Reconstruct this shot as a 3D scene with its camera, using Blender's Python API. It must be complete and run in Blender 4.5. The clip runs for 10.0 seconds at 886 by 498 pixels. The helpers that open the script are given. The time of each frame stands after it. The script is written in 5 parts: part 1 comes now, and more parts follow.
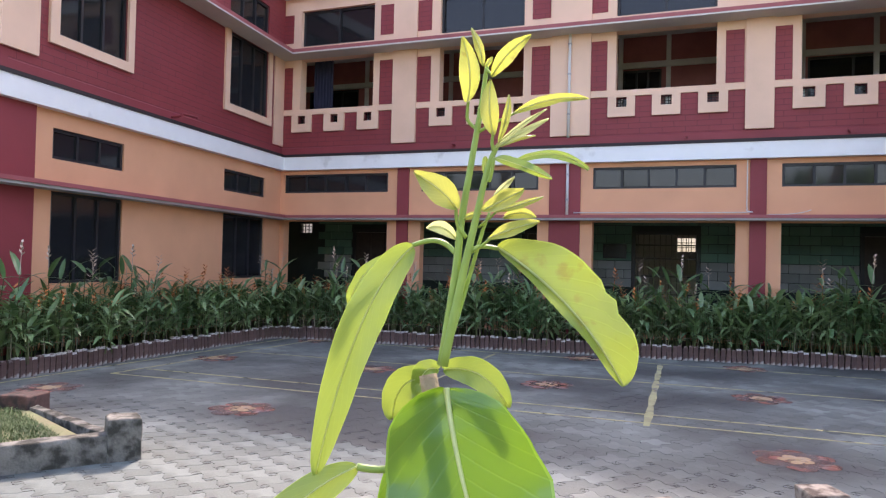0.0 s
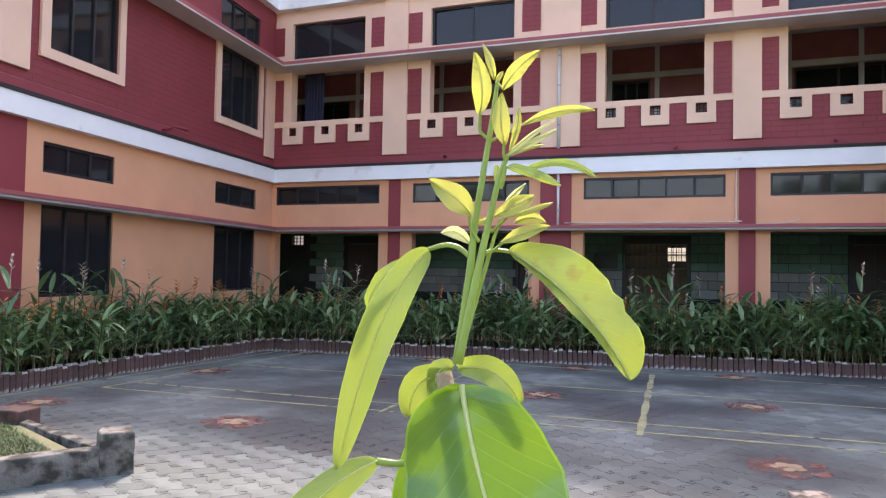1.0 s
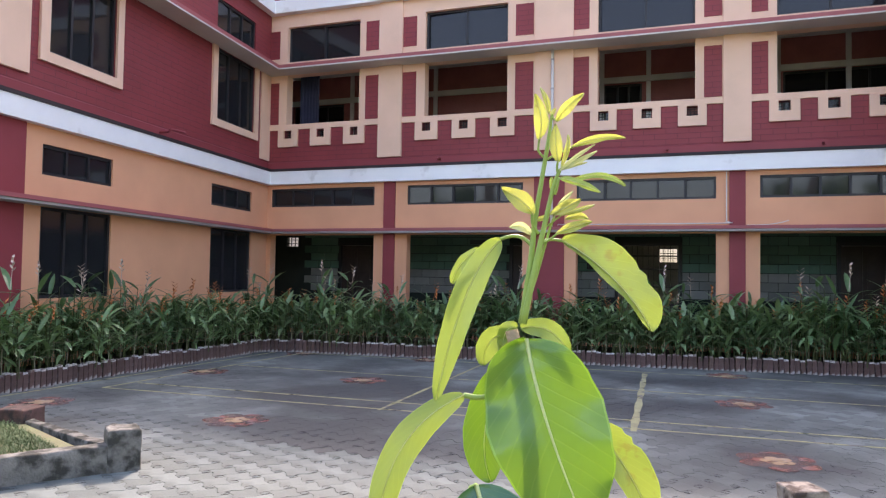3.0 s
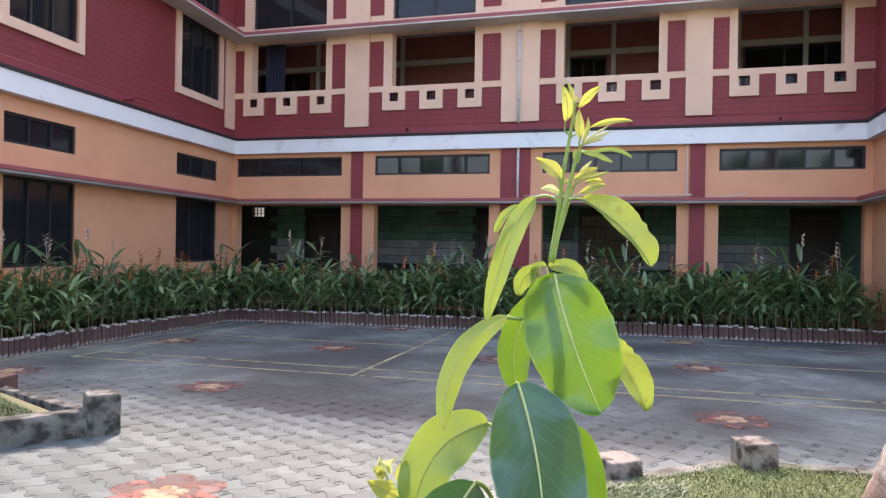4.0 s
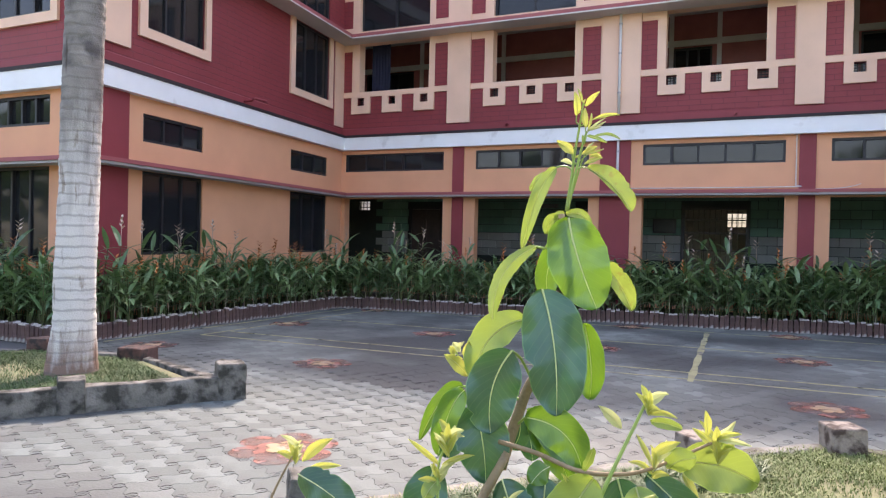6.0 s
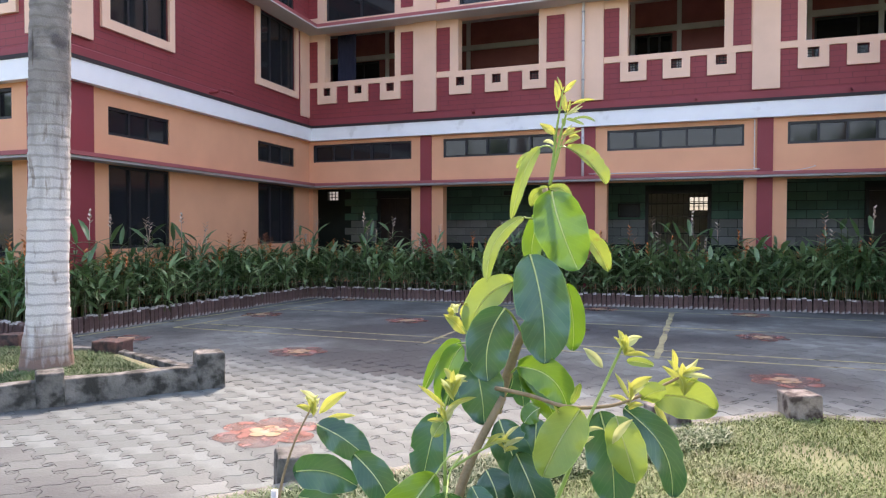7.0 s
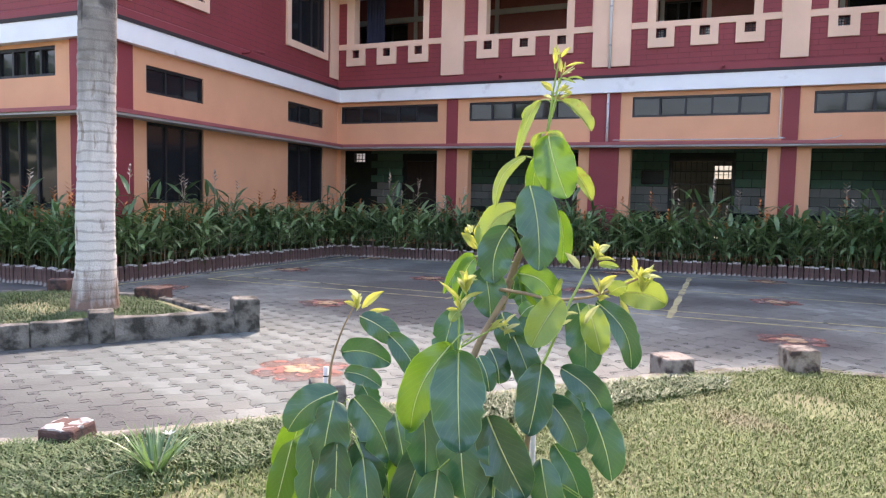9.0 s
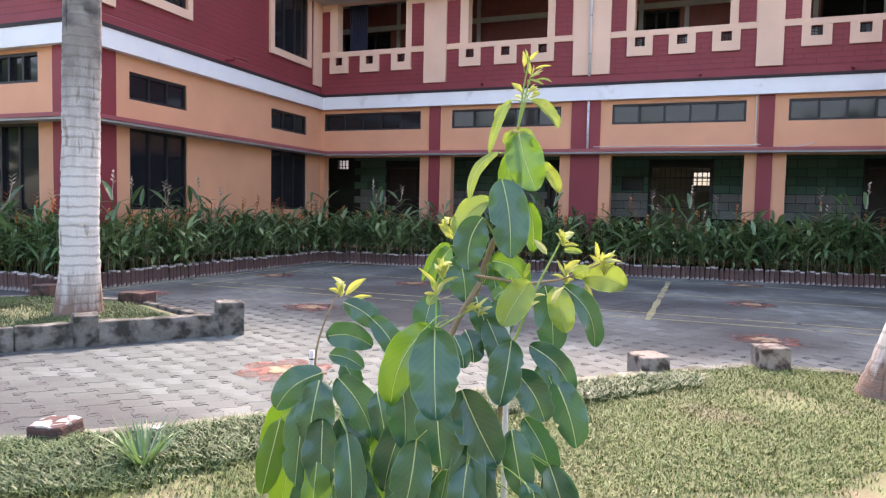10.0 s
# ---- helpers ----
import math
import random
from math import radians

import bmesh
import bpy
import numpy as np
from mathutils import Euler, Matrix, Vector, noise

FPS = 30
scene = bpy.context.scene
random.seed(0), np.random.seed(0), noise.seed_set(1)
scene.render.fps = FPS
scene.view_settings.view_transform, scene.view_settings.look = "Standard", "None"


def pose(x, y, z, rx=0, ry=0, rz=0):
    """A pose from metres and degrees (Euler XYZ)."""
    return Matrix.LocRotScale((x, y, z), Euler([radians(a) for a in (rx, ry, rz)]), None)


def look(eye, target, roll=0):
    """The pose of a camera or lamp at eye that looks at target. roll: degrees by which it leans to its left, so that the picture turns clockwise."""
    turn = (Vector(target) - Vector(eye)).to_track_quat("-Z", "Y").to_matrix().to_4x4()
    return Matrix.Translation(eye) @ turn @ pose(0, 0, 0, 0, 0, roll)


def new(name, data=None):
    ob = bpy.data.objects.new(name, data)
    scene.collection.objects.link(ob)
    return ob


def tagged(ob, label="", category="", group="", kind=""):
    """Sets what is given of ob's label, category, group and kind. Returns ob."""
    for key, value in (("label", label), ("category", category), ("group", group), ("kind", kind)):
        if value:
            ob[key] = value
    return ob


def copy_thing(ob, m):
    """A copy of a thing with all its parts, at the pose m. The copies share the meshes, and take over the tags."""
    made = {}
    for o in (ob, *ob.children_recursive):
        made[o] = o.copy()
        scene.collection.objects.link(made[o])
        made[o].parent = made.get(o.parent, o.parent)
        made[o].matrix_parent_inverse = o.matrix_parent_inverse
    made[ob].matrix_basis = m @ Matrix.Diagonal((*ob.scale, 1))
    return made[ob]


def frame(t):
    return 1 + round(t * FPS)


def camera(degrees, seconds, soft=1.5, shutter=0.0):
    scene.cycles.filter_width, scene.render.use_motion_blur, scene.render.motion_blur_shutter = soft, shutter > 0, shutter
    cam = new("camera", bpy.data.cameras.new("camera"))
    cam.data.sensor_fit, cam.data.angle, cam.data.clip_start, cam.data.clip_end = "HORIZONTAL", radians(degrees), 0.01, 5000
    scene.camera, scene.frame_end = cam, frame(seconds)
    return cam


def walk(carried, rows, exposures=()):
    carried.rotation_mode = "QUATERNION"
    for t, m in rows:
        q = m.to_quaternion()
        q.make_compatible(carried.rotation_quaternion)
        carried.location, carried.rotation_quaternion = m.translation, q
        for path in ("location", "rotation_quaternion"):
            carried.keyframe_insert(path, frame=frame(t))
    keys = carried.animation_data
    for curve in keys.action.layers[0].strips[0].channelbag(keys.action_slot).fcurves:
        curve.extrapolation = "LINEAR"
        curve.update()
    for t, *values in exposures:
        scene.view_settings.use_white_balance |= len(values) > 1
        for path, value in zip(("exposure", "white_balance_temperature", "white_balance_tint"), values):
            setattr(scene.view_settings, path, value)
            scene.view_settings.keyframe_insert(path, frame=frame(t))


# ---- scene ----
cam = camera(63.7, 10.0, soft=1.25)
PATH = [
    (0, (0.15, 0.344, 1.524), (-0.564, 2.212, 1.56), 1.4),
    (0.5, (0.142, 0.34, 1.52), (-0.58, 2.203, 1.592), 1.4),
    (1, (0.145, 0.319, 1.519), (-0.546, 2.195, 1.587), 1.0),
    (1.5, (0.139, 0.32, 1.506), (-0.564, 2.192, 1.554), 1.6),
    (2, (0.143, 0.301, 1.504), (-0.572, 2.168, 1.567), 1.6),
    (3.5, (0.128, 0.069, 1.502), (-0.49, 1.969, 1.571), 0.8),
    (4, (0.112, -0.027, 1.48), (-0.459, 1.89, 1.475), 1.0),
    (4.5, (0.132, -0.147, 1.476), (-0.476, 1.759, 1.483), 0.3),
    (5, (0.207, -0.212, 1.447), (-0.52, 1.651, 1.453), 1.5),
    (5.5, (0.275, -0.298, 1.43), (-0.569, 1.515, 1.411), 1.5),
    (7, (0.31, -0.526, 1.386), (-0.443, 1.326, 1.333), 0.1),
    (7.5, (0.296, -0.632, 1.374), (-0.394, 1.241, 1.244), -0.4),
    (8, (0.315, -0.674, 1.356), (-0.395, 1.191, 1.224), -0.5),
    (8.5, (0.384, -0.763, 1.34), (-0.378, 1.079, 1.18), 0.8),
    (9, (0.455, -0.842, 1.318), (-0.357, 0.98, 1.168), 1.3),
    (9.5, (0.478, -0.901, 1.303), (-0.379, 0.901, 1.166), 1.1),
    (10, (0.516, -0.945, 1.283), (-0.255, 0.896, 1.156), 1.2),
]
walk(cam, [(t, look(eye, target, roll)) for t, eye, target, roll in PATH], [(0.0, 2.47, 7650, 25), (5.5, 2.43, 7650, 24), (10.0, 2.5, 7650, 26)])

# ---- light ----
SUN_EL, SUN_AZ = 43.5, -14.0   # the sun stands high behind the far wing
world = bpy.data.worlds.new("world")
scene.world = world
world.use_nodes = True
wn = world.node_tree
sky = wn.nodes.new("ShaderNodeTexSky")
sky.sky_type = "NISHITA"
sky.sun_disc = False
sky.sun_elevation = radians(SUN_EL)
sky.sun_rotation = radians(SUN_AZ)
sky.air_density, sky.dust_density, sky.ozone_density = 1.0, 2.0, 1.6
wn.links.new(sky.outputs[0], wn.nodes["Background"].inputs[0])
wn.nodes["Background"].inputs[1].default_value = 0.15
sun_data = bpy.data.lights.new("sun", "SUN")
sun_data.energy, sun_data.angle, sun_data.color = 1.25, radians(5), (1.0, 0.975, 0.94)
sun = new("sun", sun_data)
sx, sy, sz = math.sin(radians(SUN_AZ)) * math.cos(radians(SUN_EL)), math.cos(radians(SUN_AZ)) * math.cos(radians(SUN_EL)), math.sin(radians(SUN_EL))
sun.matrix_world = look((sx * 40, sy * 40, sz * 40), (0, 0, 0))


# ---- materials ----
def mat(name, color, rough=0.7, var=0.25, scale=3.0, fine=40.0, bump=0.15, tint=None, stain=None, metal=0.0, spread="", spec=0.35):
    """Base colour, broken up by a broad and a fine noise, with fine relief; tint: second colour; stain: (colour, scale, amount)."""
    m = bpy.data.materials.new(name)
    m.use_nodes = True
    n, l = m.node_tree.nodes, m.node_tree.links
    b = n["Principled BSDF"]
    b.inputs["Roughness"].default_value, b.inputs["Metallic"].default_value = rough, metal
    b.inputs["Specular IOR Level"].default_value = spec
    co = n.new("ShaderNodeTexCoord").outputs["Object"]

    def noise_tex(s, detail=4.0):
        t = n.new("ShaderNodeTexNoise")
        t.inputs["Scale"].default_value, t.inputs["Detail"].default_value = s, detail
        l.new(co, t.inputs["Vector"])
        return t.outputs["Fac"]

    def mix(fac, a, c):
        x = n.new("ShaderNodeMix")
        x.data_type = "RGBA"
        for sock, v in ((x.inputs["Factor"], fac), (x.inputs["A"], a), (x.inputs["B"], c)):
            if isinstance(v, bpy.types.NodeSocket):
                l.new(v, sock)
            elif isinstance(v, (int, float)):
                sock.default_value = v
            else:
                sock.default_value = (*v, 1)
        return x.outputs["Result"]

    def ramp(v, lo, hi):
        r = n.new("ShaderNodeMapRange")
        r.inputs["From Min"].default_value, r.inputs["From Max"].default_value = lo, hi
        l.new(v, r.inputs["Value"])
        return r.outputs["Result"]
    dark = tuple(c * (1 - var) for c in color)
    light = tint or tuple(min(1, c * (1 + var * 0.6)) for c in color)
    col = mix(ramp(noise_tex(scale, 5), 0.3, 0.7), dark, light)
    col = mix(ramp(noise_tex(fine, 3), 0.35, 0.65), col, mix(0.5, col, color))
    if spread == "object" or spread == "island":
        src = n.new("ShaderNodeObjectInfo").outputs["Random"] if spread == "object" else n.new("ShaderNodeNewGeometry").outputs["Random Per Island"]
        h = n.new("ShaderNodeHueSaturation")
        l.new(ramp(src, 0, 1), h.inputs["Value"])
        r = h.inputs["Value"].links[0].from_node
        r.inputs["To Min"].default_value, r.inputs["To Max"].default_value = (0.74, 1.24) if name.startswith("paver") else (0.8, 1.18)
        l.new(col, h.inputs["Color"])
        col = h.outputs["Color"]
    if stain:
        f = ramp(noise_tex(stain[1], 6), 0.62 - stain[2] * 0.3, 0.72 - stain[2] * 0.2)
        col = mix(f, col, stain[0])
    l.new(col, b.inputs["Base Color"])
    if bump:
        bp = n.new("ShaderNodeBump")
        bp.inputs["Strength"].default_value, bp.inputs["Distance"].default_value = bump, 0.01
        l.new(noise_tex(fine, 6), bp.inputs["Height"])
        l.new(bp.outputs[0], b.inputs["Normal"])
    return m


def brick_relief(m, sx_, sz_, axis, strength=0.5):
    """Courses of painted brickwork pressed into a wall's material."""
    n, l = m.node_tree.nodes, m.node_tree.links
    b = n["Principled BSDF"]
    co = n.new("ShaderNodeTexCoord").outputs["Object"]
    sep, com = n.new("ShaderNodeSeparateXYZ"), n.new("ShaderNodeCombineXYZ")
    l.new(co, sep.inputs[0])
    l.new(sep.outputs[axis], com.inputs[0])
    l.new(sep.outputs["Z"], com.inputs[1])
    t = n.new("ShaderNodeTexBrick")
    t.inputs["Scale"].default_value = 1.0
    t.inputs["Brick Width"].default_value, t.inputs["Row Height"].default_value = sx_, sz_
    t.inputs["Mortar Size"].default_value = 0.006
    t.inputs["Mortar Smooth"].default_value = 0.6
    l.new(com.outputs[0], t.inputs["Vector"])
    bp = n.new("ShaderNodeBump")
    bp.inputs["Strength"].default_value, bp.inputs["Distance"].default_value, bp.invert = strength, 0.02, True
    l.new(t.outputs["Fac"], bp.inputs["Height"])
    old = b.inputs["Normal"].links[0].from_socket
    l.new(old, bp.inputs["Normal"])
    l.new(bp.outputs[0], b.inputs["Normal"])
    x = n.new("ShaderNodeMix")
    x.data_type = "RGBA"
    src = b.inputs["Base Color"].links[0].from_socket
    l.new(t.outputs["Fac"], x.inputs["Factor"])
    l.new(src, x.inputs["A"])
    x.inputs["B"].default_value = (0.14, 0.026, 0.032, 1)
    l.new(x.outputs["Result"], b.inputs["Base Color"])
    return m


def leaf_mat(name, color, under, glow=0.35, rough=0.35, vein=0.0, stain=None):
    """A leaf: glossy skin over tissue that lets light through; vein: strength of the side veins and the pale rim."""
    m = mat(name, color, rough, 0.22, 9.0, 120.0, 0.08, spread="object", spec=0.55, stain=stain)
    n, l = m.node_tree.nodes, m.node_tree.links
    b = n["Principled BSDF"]
    if vein:
        sep = n.new("ShaderNodeSeparateXYZ")
        l.new(n.new("ShaderNodeTexCoord").outputs["UV"], sep.inputs[0])

        def calc(op, a, c, d=None):
            x = n.new("ShaderNodeMath")
            x.operation = op
            for k, v in enumerate((a, c, d)):
                if isinstance(v, bpy.types.NodeSocket):
                    l.new(v, x.inputs[k])
                elif v is not None:
                    x.inputs[k].default_value = v
            return x.outputs[0]
        across = calc("ABSOLUTE", calc("SUBTRACT", sep.outputs["X"], 0.5), 0.0)
        line = calc("PINGPONG", calc("MULTIPLY_ADD", sep.outputs["Y"], 15.0, calc("MULTIPLY", across, -6.0)), 0.5)
        veins = calc("MULTIPLY", calc("SUBTRACT", 1.0, calc("MINIMUM", calc("MULTIPLY", line, 11.0), 1.0)), vein)
        rim = calc("MULTIPLY", calc("GREATER_THAN", across, 0.482), 0.7)
        x = n.new("ShaderNodeMix")
        x.data_type = "RGBA"
        l.new(calc("MAXIMUM", veins, rim), x.inputs["Factor"])
        l.new(b.inputs["Base Color"].links[0].from_socket, x.inputs["A"])
        x.inputs["B"].default_value = (*[min(1, c * 1.6 + 0.1) for c in color[:2]], color[2] * 1.4 + 0.03, 1)
        l.new(x.outputs["Result"], b.inputs["Base Color"])
        bp = n.new("ShaderNodeBump")
        bp.inputs["Strength"].default_value, bp.inputs["Distance"].default_value, bp.invert = 0.35, 0.002, True
        l.new(veins, bp.inputs["Height"])
        l.new(bp.outputs[0], b.inputs["Normal"])
    tr = n.new("ShaderNodeBsdfTranslucent")
    tr.inputs["Color"].default_value = (*under, 1)
    ms = n.new("ShaderNodeMixShader")
    ms.inputs[0].default_value = glow
    l.new(b.outputs[0], ms.inputs[1])
    l.new(tr.outputs[0], ms.inputs[2])
    l.new(ms.outputs[0], n["Material Output"].inputs["Surface"])
    return m


M_PEACH = mat("peach_paint", (0.745, 0.365, 0.21), 0.75, 0.1, 1.2, 60, 0.12)
M_CREAM = mat("cream_paint", (0.79, 0.515, 0.375), 0.7, 0.09, 1.5, 60, 0.1)
M_MAROON = mat("maroon_paint", (0.27, 0.044, 0.052), 0.6, 0.14, 1.5, 60, 0.12)
M_MAROON_X = brick_relief(mat("maroon_brick_x", (0.26, 0.041, 0.047), 0.6, 0.14, 1.5, 60, 0.12), 0.42, 0.105, "X", 0.35)
M_MAROON_Y = brick_relief(mat("maroon_brick_y", (0.26, 0.041, 0.047), 0.6, 0.14, 1.5, 60, 0.12), 0.42, 0.105, "Y", 0.35)
M_PINK = mat("rose_paint", (0.36, 0.095, 0.10), 0.6, 0.12, 2.0, 60, 0.1)
M_WHITE = mat("white_paint", (0.80, 0.80, 0.80), 0.6, 0.07, 2.0, 50, 0.08, stain=((0.45, 0.43, 0.41), 1.1, 0.05))
M_GREYPAINT = mat("grey_paint", (0.42, 0.41, 0.42), 0.7, 0.12, 2.0, 50, 0.08)
M_SOFFIT = mat("soffit_paint", (0.62, 0.58, 0.56), 0.8, 0.1, 2.0, 50, 0.08)
M_DARKLINE = mat("tar_joint", (0.03, 0.022, 0.024), 0.7)
M_FRAME = mat("dark_frame", (0.022, 0.022, 0.026), 0.45, 0.2)
M_STEELGREY = mat("grey_steel_frame", (0.6, 0.6, 0.62), 0.5, 0.15)
M_DOOR = mat("dark_door_wood", (0.045, 0.03, 0.028), 0.5, 0.3, 6, 60)
M_GREEN = mat("green_block", (0.075, 0.17, 0.13), 0.6, 0.15, 3, 50, 0.15, spread="object")
M_GREYBLOCK = mat("grey_block", (0.22, 0.24, 0.235), 0.6, 0.15, 3, 50, 0.15, spread="object")
M_JOINT = mat("block_joint", (0.025, 0.035, 0.032), 0.9)
M_FLOOR = mat("corridor_floor", (0.38, 0.35, 0.32), 0.5)
M_INNER = mat("inner_maroon", (0.32, 0.11, 0.11), 0.7)
M_PIPE = mat("pvc_pipe", (0.62, 0.60, 0.58), 0.4, 0.1)
M_CURTAIN = mat("curtain_blue", (0.02, 0.022, 0.045), 0.9)
M_BOARD = mat("board_dark", (0.03, 0.035, 0.04), 0.3)
M_CONCRETE = mat("old_concrete", (0.20, 0.187, 0.16), 0.9, 0.5, 7, 60, 0.8, stain=((0.045, 0.043, 0.034), 8.0, 0.62))
M_REDBLOCK = mat("red_block", (0.13, 0.07, 0.058), 0.85, 0.4, 11, 70, 0.5, stain=((0.045, 0.035, 0.03), 10, 0.55))
M_POSTCAP = mat("pale_concrete", (0.34, 0.29, 0.24), 0.9, 0.3, 9, 70, 0.5, stain=((0.07, 0.05, 0.04), 9, 0.6))
M_BRICK = mat("edging_brick", (0.13, 0.075, 0.065), 0.85, 0.35, 8, 70, 0.4, spread="object", stain=((0.36, 0.34, 0.31), 9, 0.38))
M_LIME = mat("limewash", (0.55, 0.51, 0.48), 0.85, 0.25, 12, 70, 0.3, stain=((0.17, 0.11, 0.095), 20, 0.35))
M_SOIL = mat("soil", (0.05, 0.037, 0.028), 0.95, 0.35, 6, 60, 0.6)
M_KERB = mat("pale_kerb", (0.27, 0.255, 0.22), 0.9, 0.3, 8, 70, 0.6, stain=((0.09, 0.075, 0.06), 5, 0.6))
M_YLINE = mat("yellow_line_paint", (0.44, 0.41, 0.22), 0.8, 0.2, 6, 60, 0.1, stain=((0.25, 0.23, 0.19), 7, 0.35))
M_FLRED = mat("red_floor_paint", (0.28, 0.115, 0.085), 0.8, 0.25, 5, 60, 0.1, stain=((0.22, 0.16, 0.15), 5, 0.45))
M_FLYEL = mat("yellow_floor_paint", (0.44, 0.30, 0.17), 0.8, 0.2, 8, 60, 0.1, stain=((0.4, 0.3, 0.22), 9, 0.4))
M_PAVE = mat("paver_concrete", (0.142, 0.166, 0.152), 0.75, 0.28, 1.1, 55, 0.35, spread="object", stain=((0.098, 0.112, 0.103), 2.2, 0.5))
# same concrete, coloured paler to soften the wing's shadow on the far court
M_PAVEJ = mat("paver_concrete_shade_lift", (0.18, 0.203, 0.183), 0.7, 0.3, 0.9, 55, 0.35, spread="island", stain=((0.062, 0.068, 0.065), 0.42, 0.75))
M_RING = mat("ring_groove", (0.085, 0.083, 0.08), 0.95)
M_GROUT = mat("paver_joint", (0.095, 0.093, 0.088), 0.95)
M_EARTH = mat("earth", (0.23, 0.21, 0.12), 0.95, 0.3, 3, 90, 0.5, tint=(0.20, 0.23, 0.10), stain=((0.26, 0.19, 0.13), 1.6, 0.25))
M_GRASS = mat("grass", (0.155, 0.215, 0.06), 0.6, 0.3, 0.9, 12, 0, tint=(0.23, 0.27, 0.09), spread="island", stain=((0.28, 0.24, 0.13), 0.8, 0.32))
M_WEED = mat("weed_leaf", (0.05, 0.10, 0.03), 0.55, 0.3, 1.6, 30, 0, tint=(0.10, 0.16, 0.05), spread="island")
M_HLEAF = leaf_mat("heliconia_leaf", (0.10, 0.195, 0.085), (0.12, 0.27, 0.07), 0.2, 0.3)
M_HLEAF2 = leaf_mat("heliconia_leaf_light", (0.20, 0.31, 0.145), (0.19, 0.35, 0.09), 0.25, 0.32)
M_HSTALK = mat("heliconia_stalk", (0.07, 0.09, 0.03), 0.6, spread="island")
M_ORANGE = mat("orange_bract", (0.60, 0.20, 0.07), 0.5, 0.3, 30)
M_PALEFL = mat("pale_flower", (0.55, 0.42, 0.33), 0.6, 0.2, 30)
M_WHITEFL = mat("white_flower", (0.6, 0.6, 0.54), 0.6)
M_WIRE = mat("rusty_wire", (0.22, 0.17, 0.12), 0.6)
M_CANE = mat("split_cane", (0.32, 0.28, 0.2), 0.7)
M_STEM = mat("green_stem", (0.26, 0.38, 0.09), 0.45, 0.2, 30)
M_BARK = mat("young_bark", (0.28, 0.20, 0.11), 0.7, 0.25, 40, 200, 0.3)
M_STAKE = mat("white_stake", (0.68, 0.64, 0.58), 0.6, 0.15, 20, 90, 0.2, stain=((0.1, 0.09, 0.08), 28, 0.2))
M_RIB = mat("pale_midrib", (0.55, 0.62, 0.28), 0.45, 0.1, 30)
LEAF = {
    "Y": leaf_mat("young_leaf", (0.38, 0.42, 0.10), (0.52, 0.54, 0.11), 0.36, 0.35, 0.2),
    "L": leaf_mat("light_leaf", (0.20, 0.30, 0.06), (0.34, 0.45, 0.07), 0.3, 0.32, 0.12),
    "M": leaf_mat("mid_leaf", (0.075, 0.20, 0.025), (0.19, 0.37, 0.025), 0.26, 0.27, 0.2),
    "D": leaf_mat("dark_leaf", (0.032, 0.11, 0.055), (0.07, 0.22, 0.05), 0.12, 0.26, 0.2),
    "P": leaf_mat("pale_leaf", (0.50, 0.55, 0.26), (0.62, 0.66, 0.3), 0.4, 0.4),
}
LEAF["S"] = leaf_mat("spotted_leaf", (0.22, 0.31, 0.06), (0.36, 0.46, 0.07), 0.32, 0.32, 0.12, ((0.16, 0.09, 0.03), 85.0, 0.22))
LEAF["E"] = leaf_mat("eaten_leaf", (0.42, 0.46, 0.10), (0.58, 0.60, 0.11), 0.4, 0.4, 0.15, ((0.17, 0.10, 0.03), 190.0, 0.2))


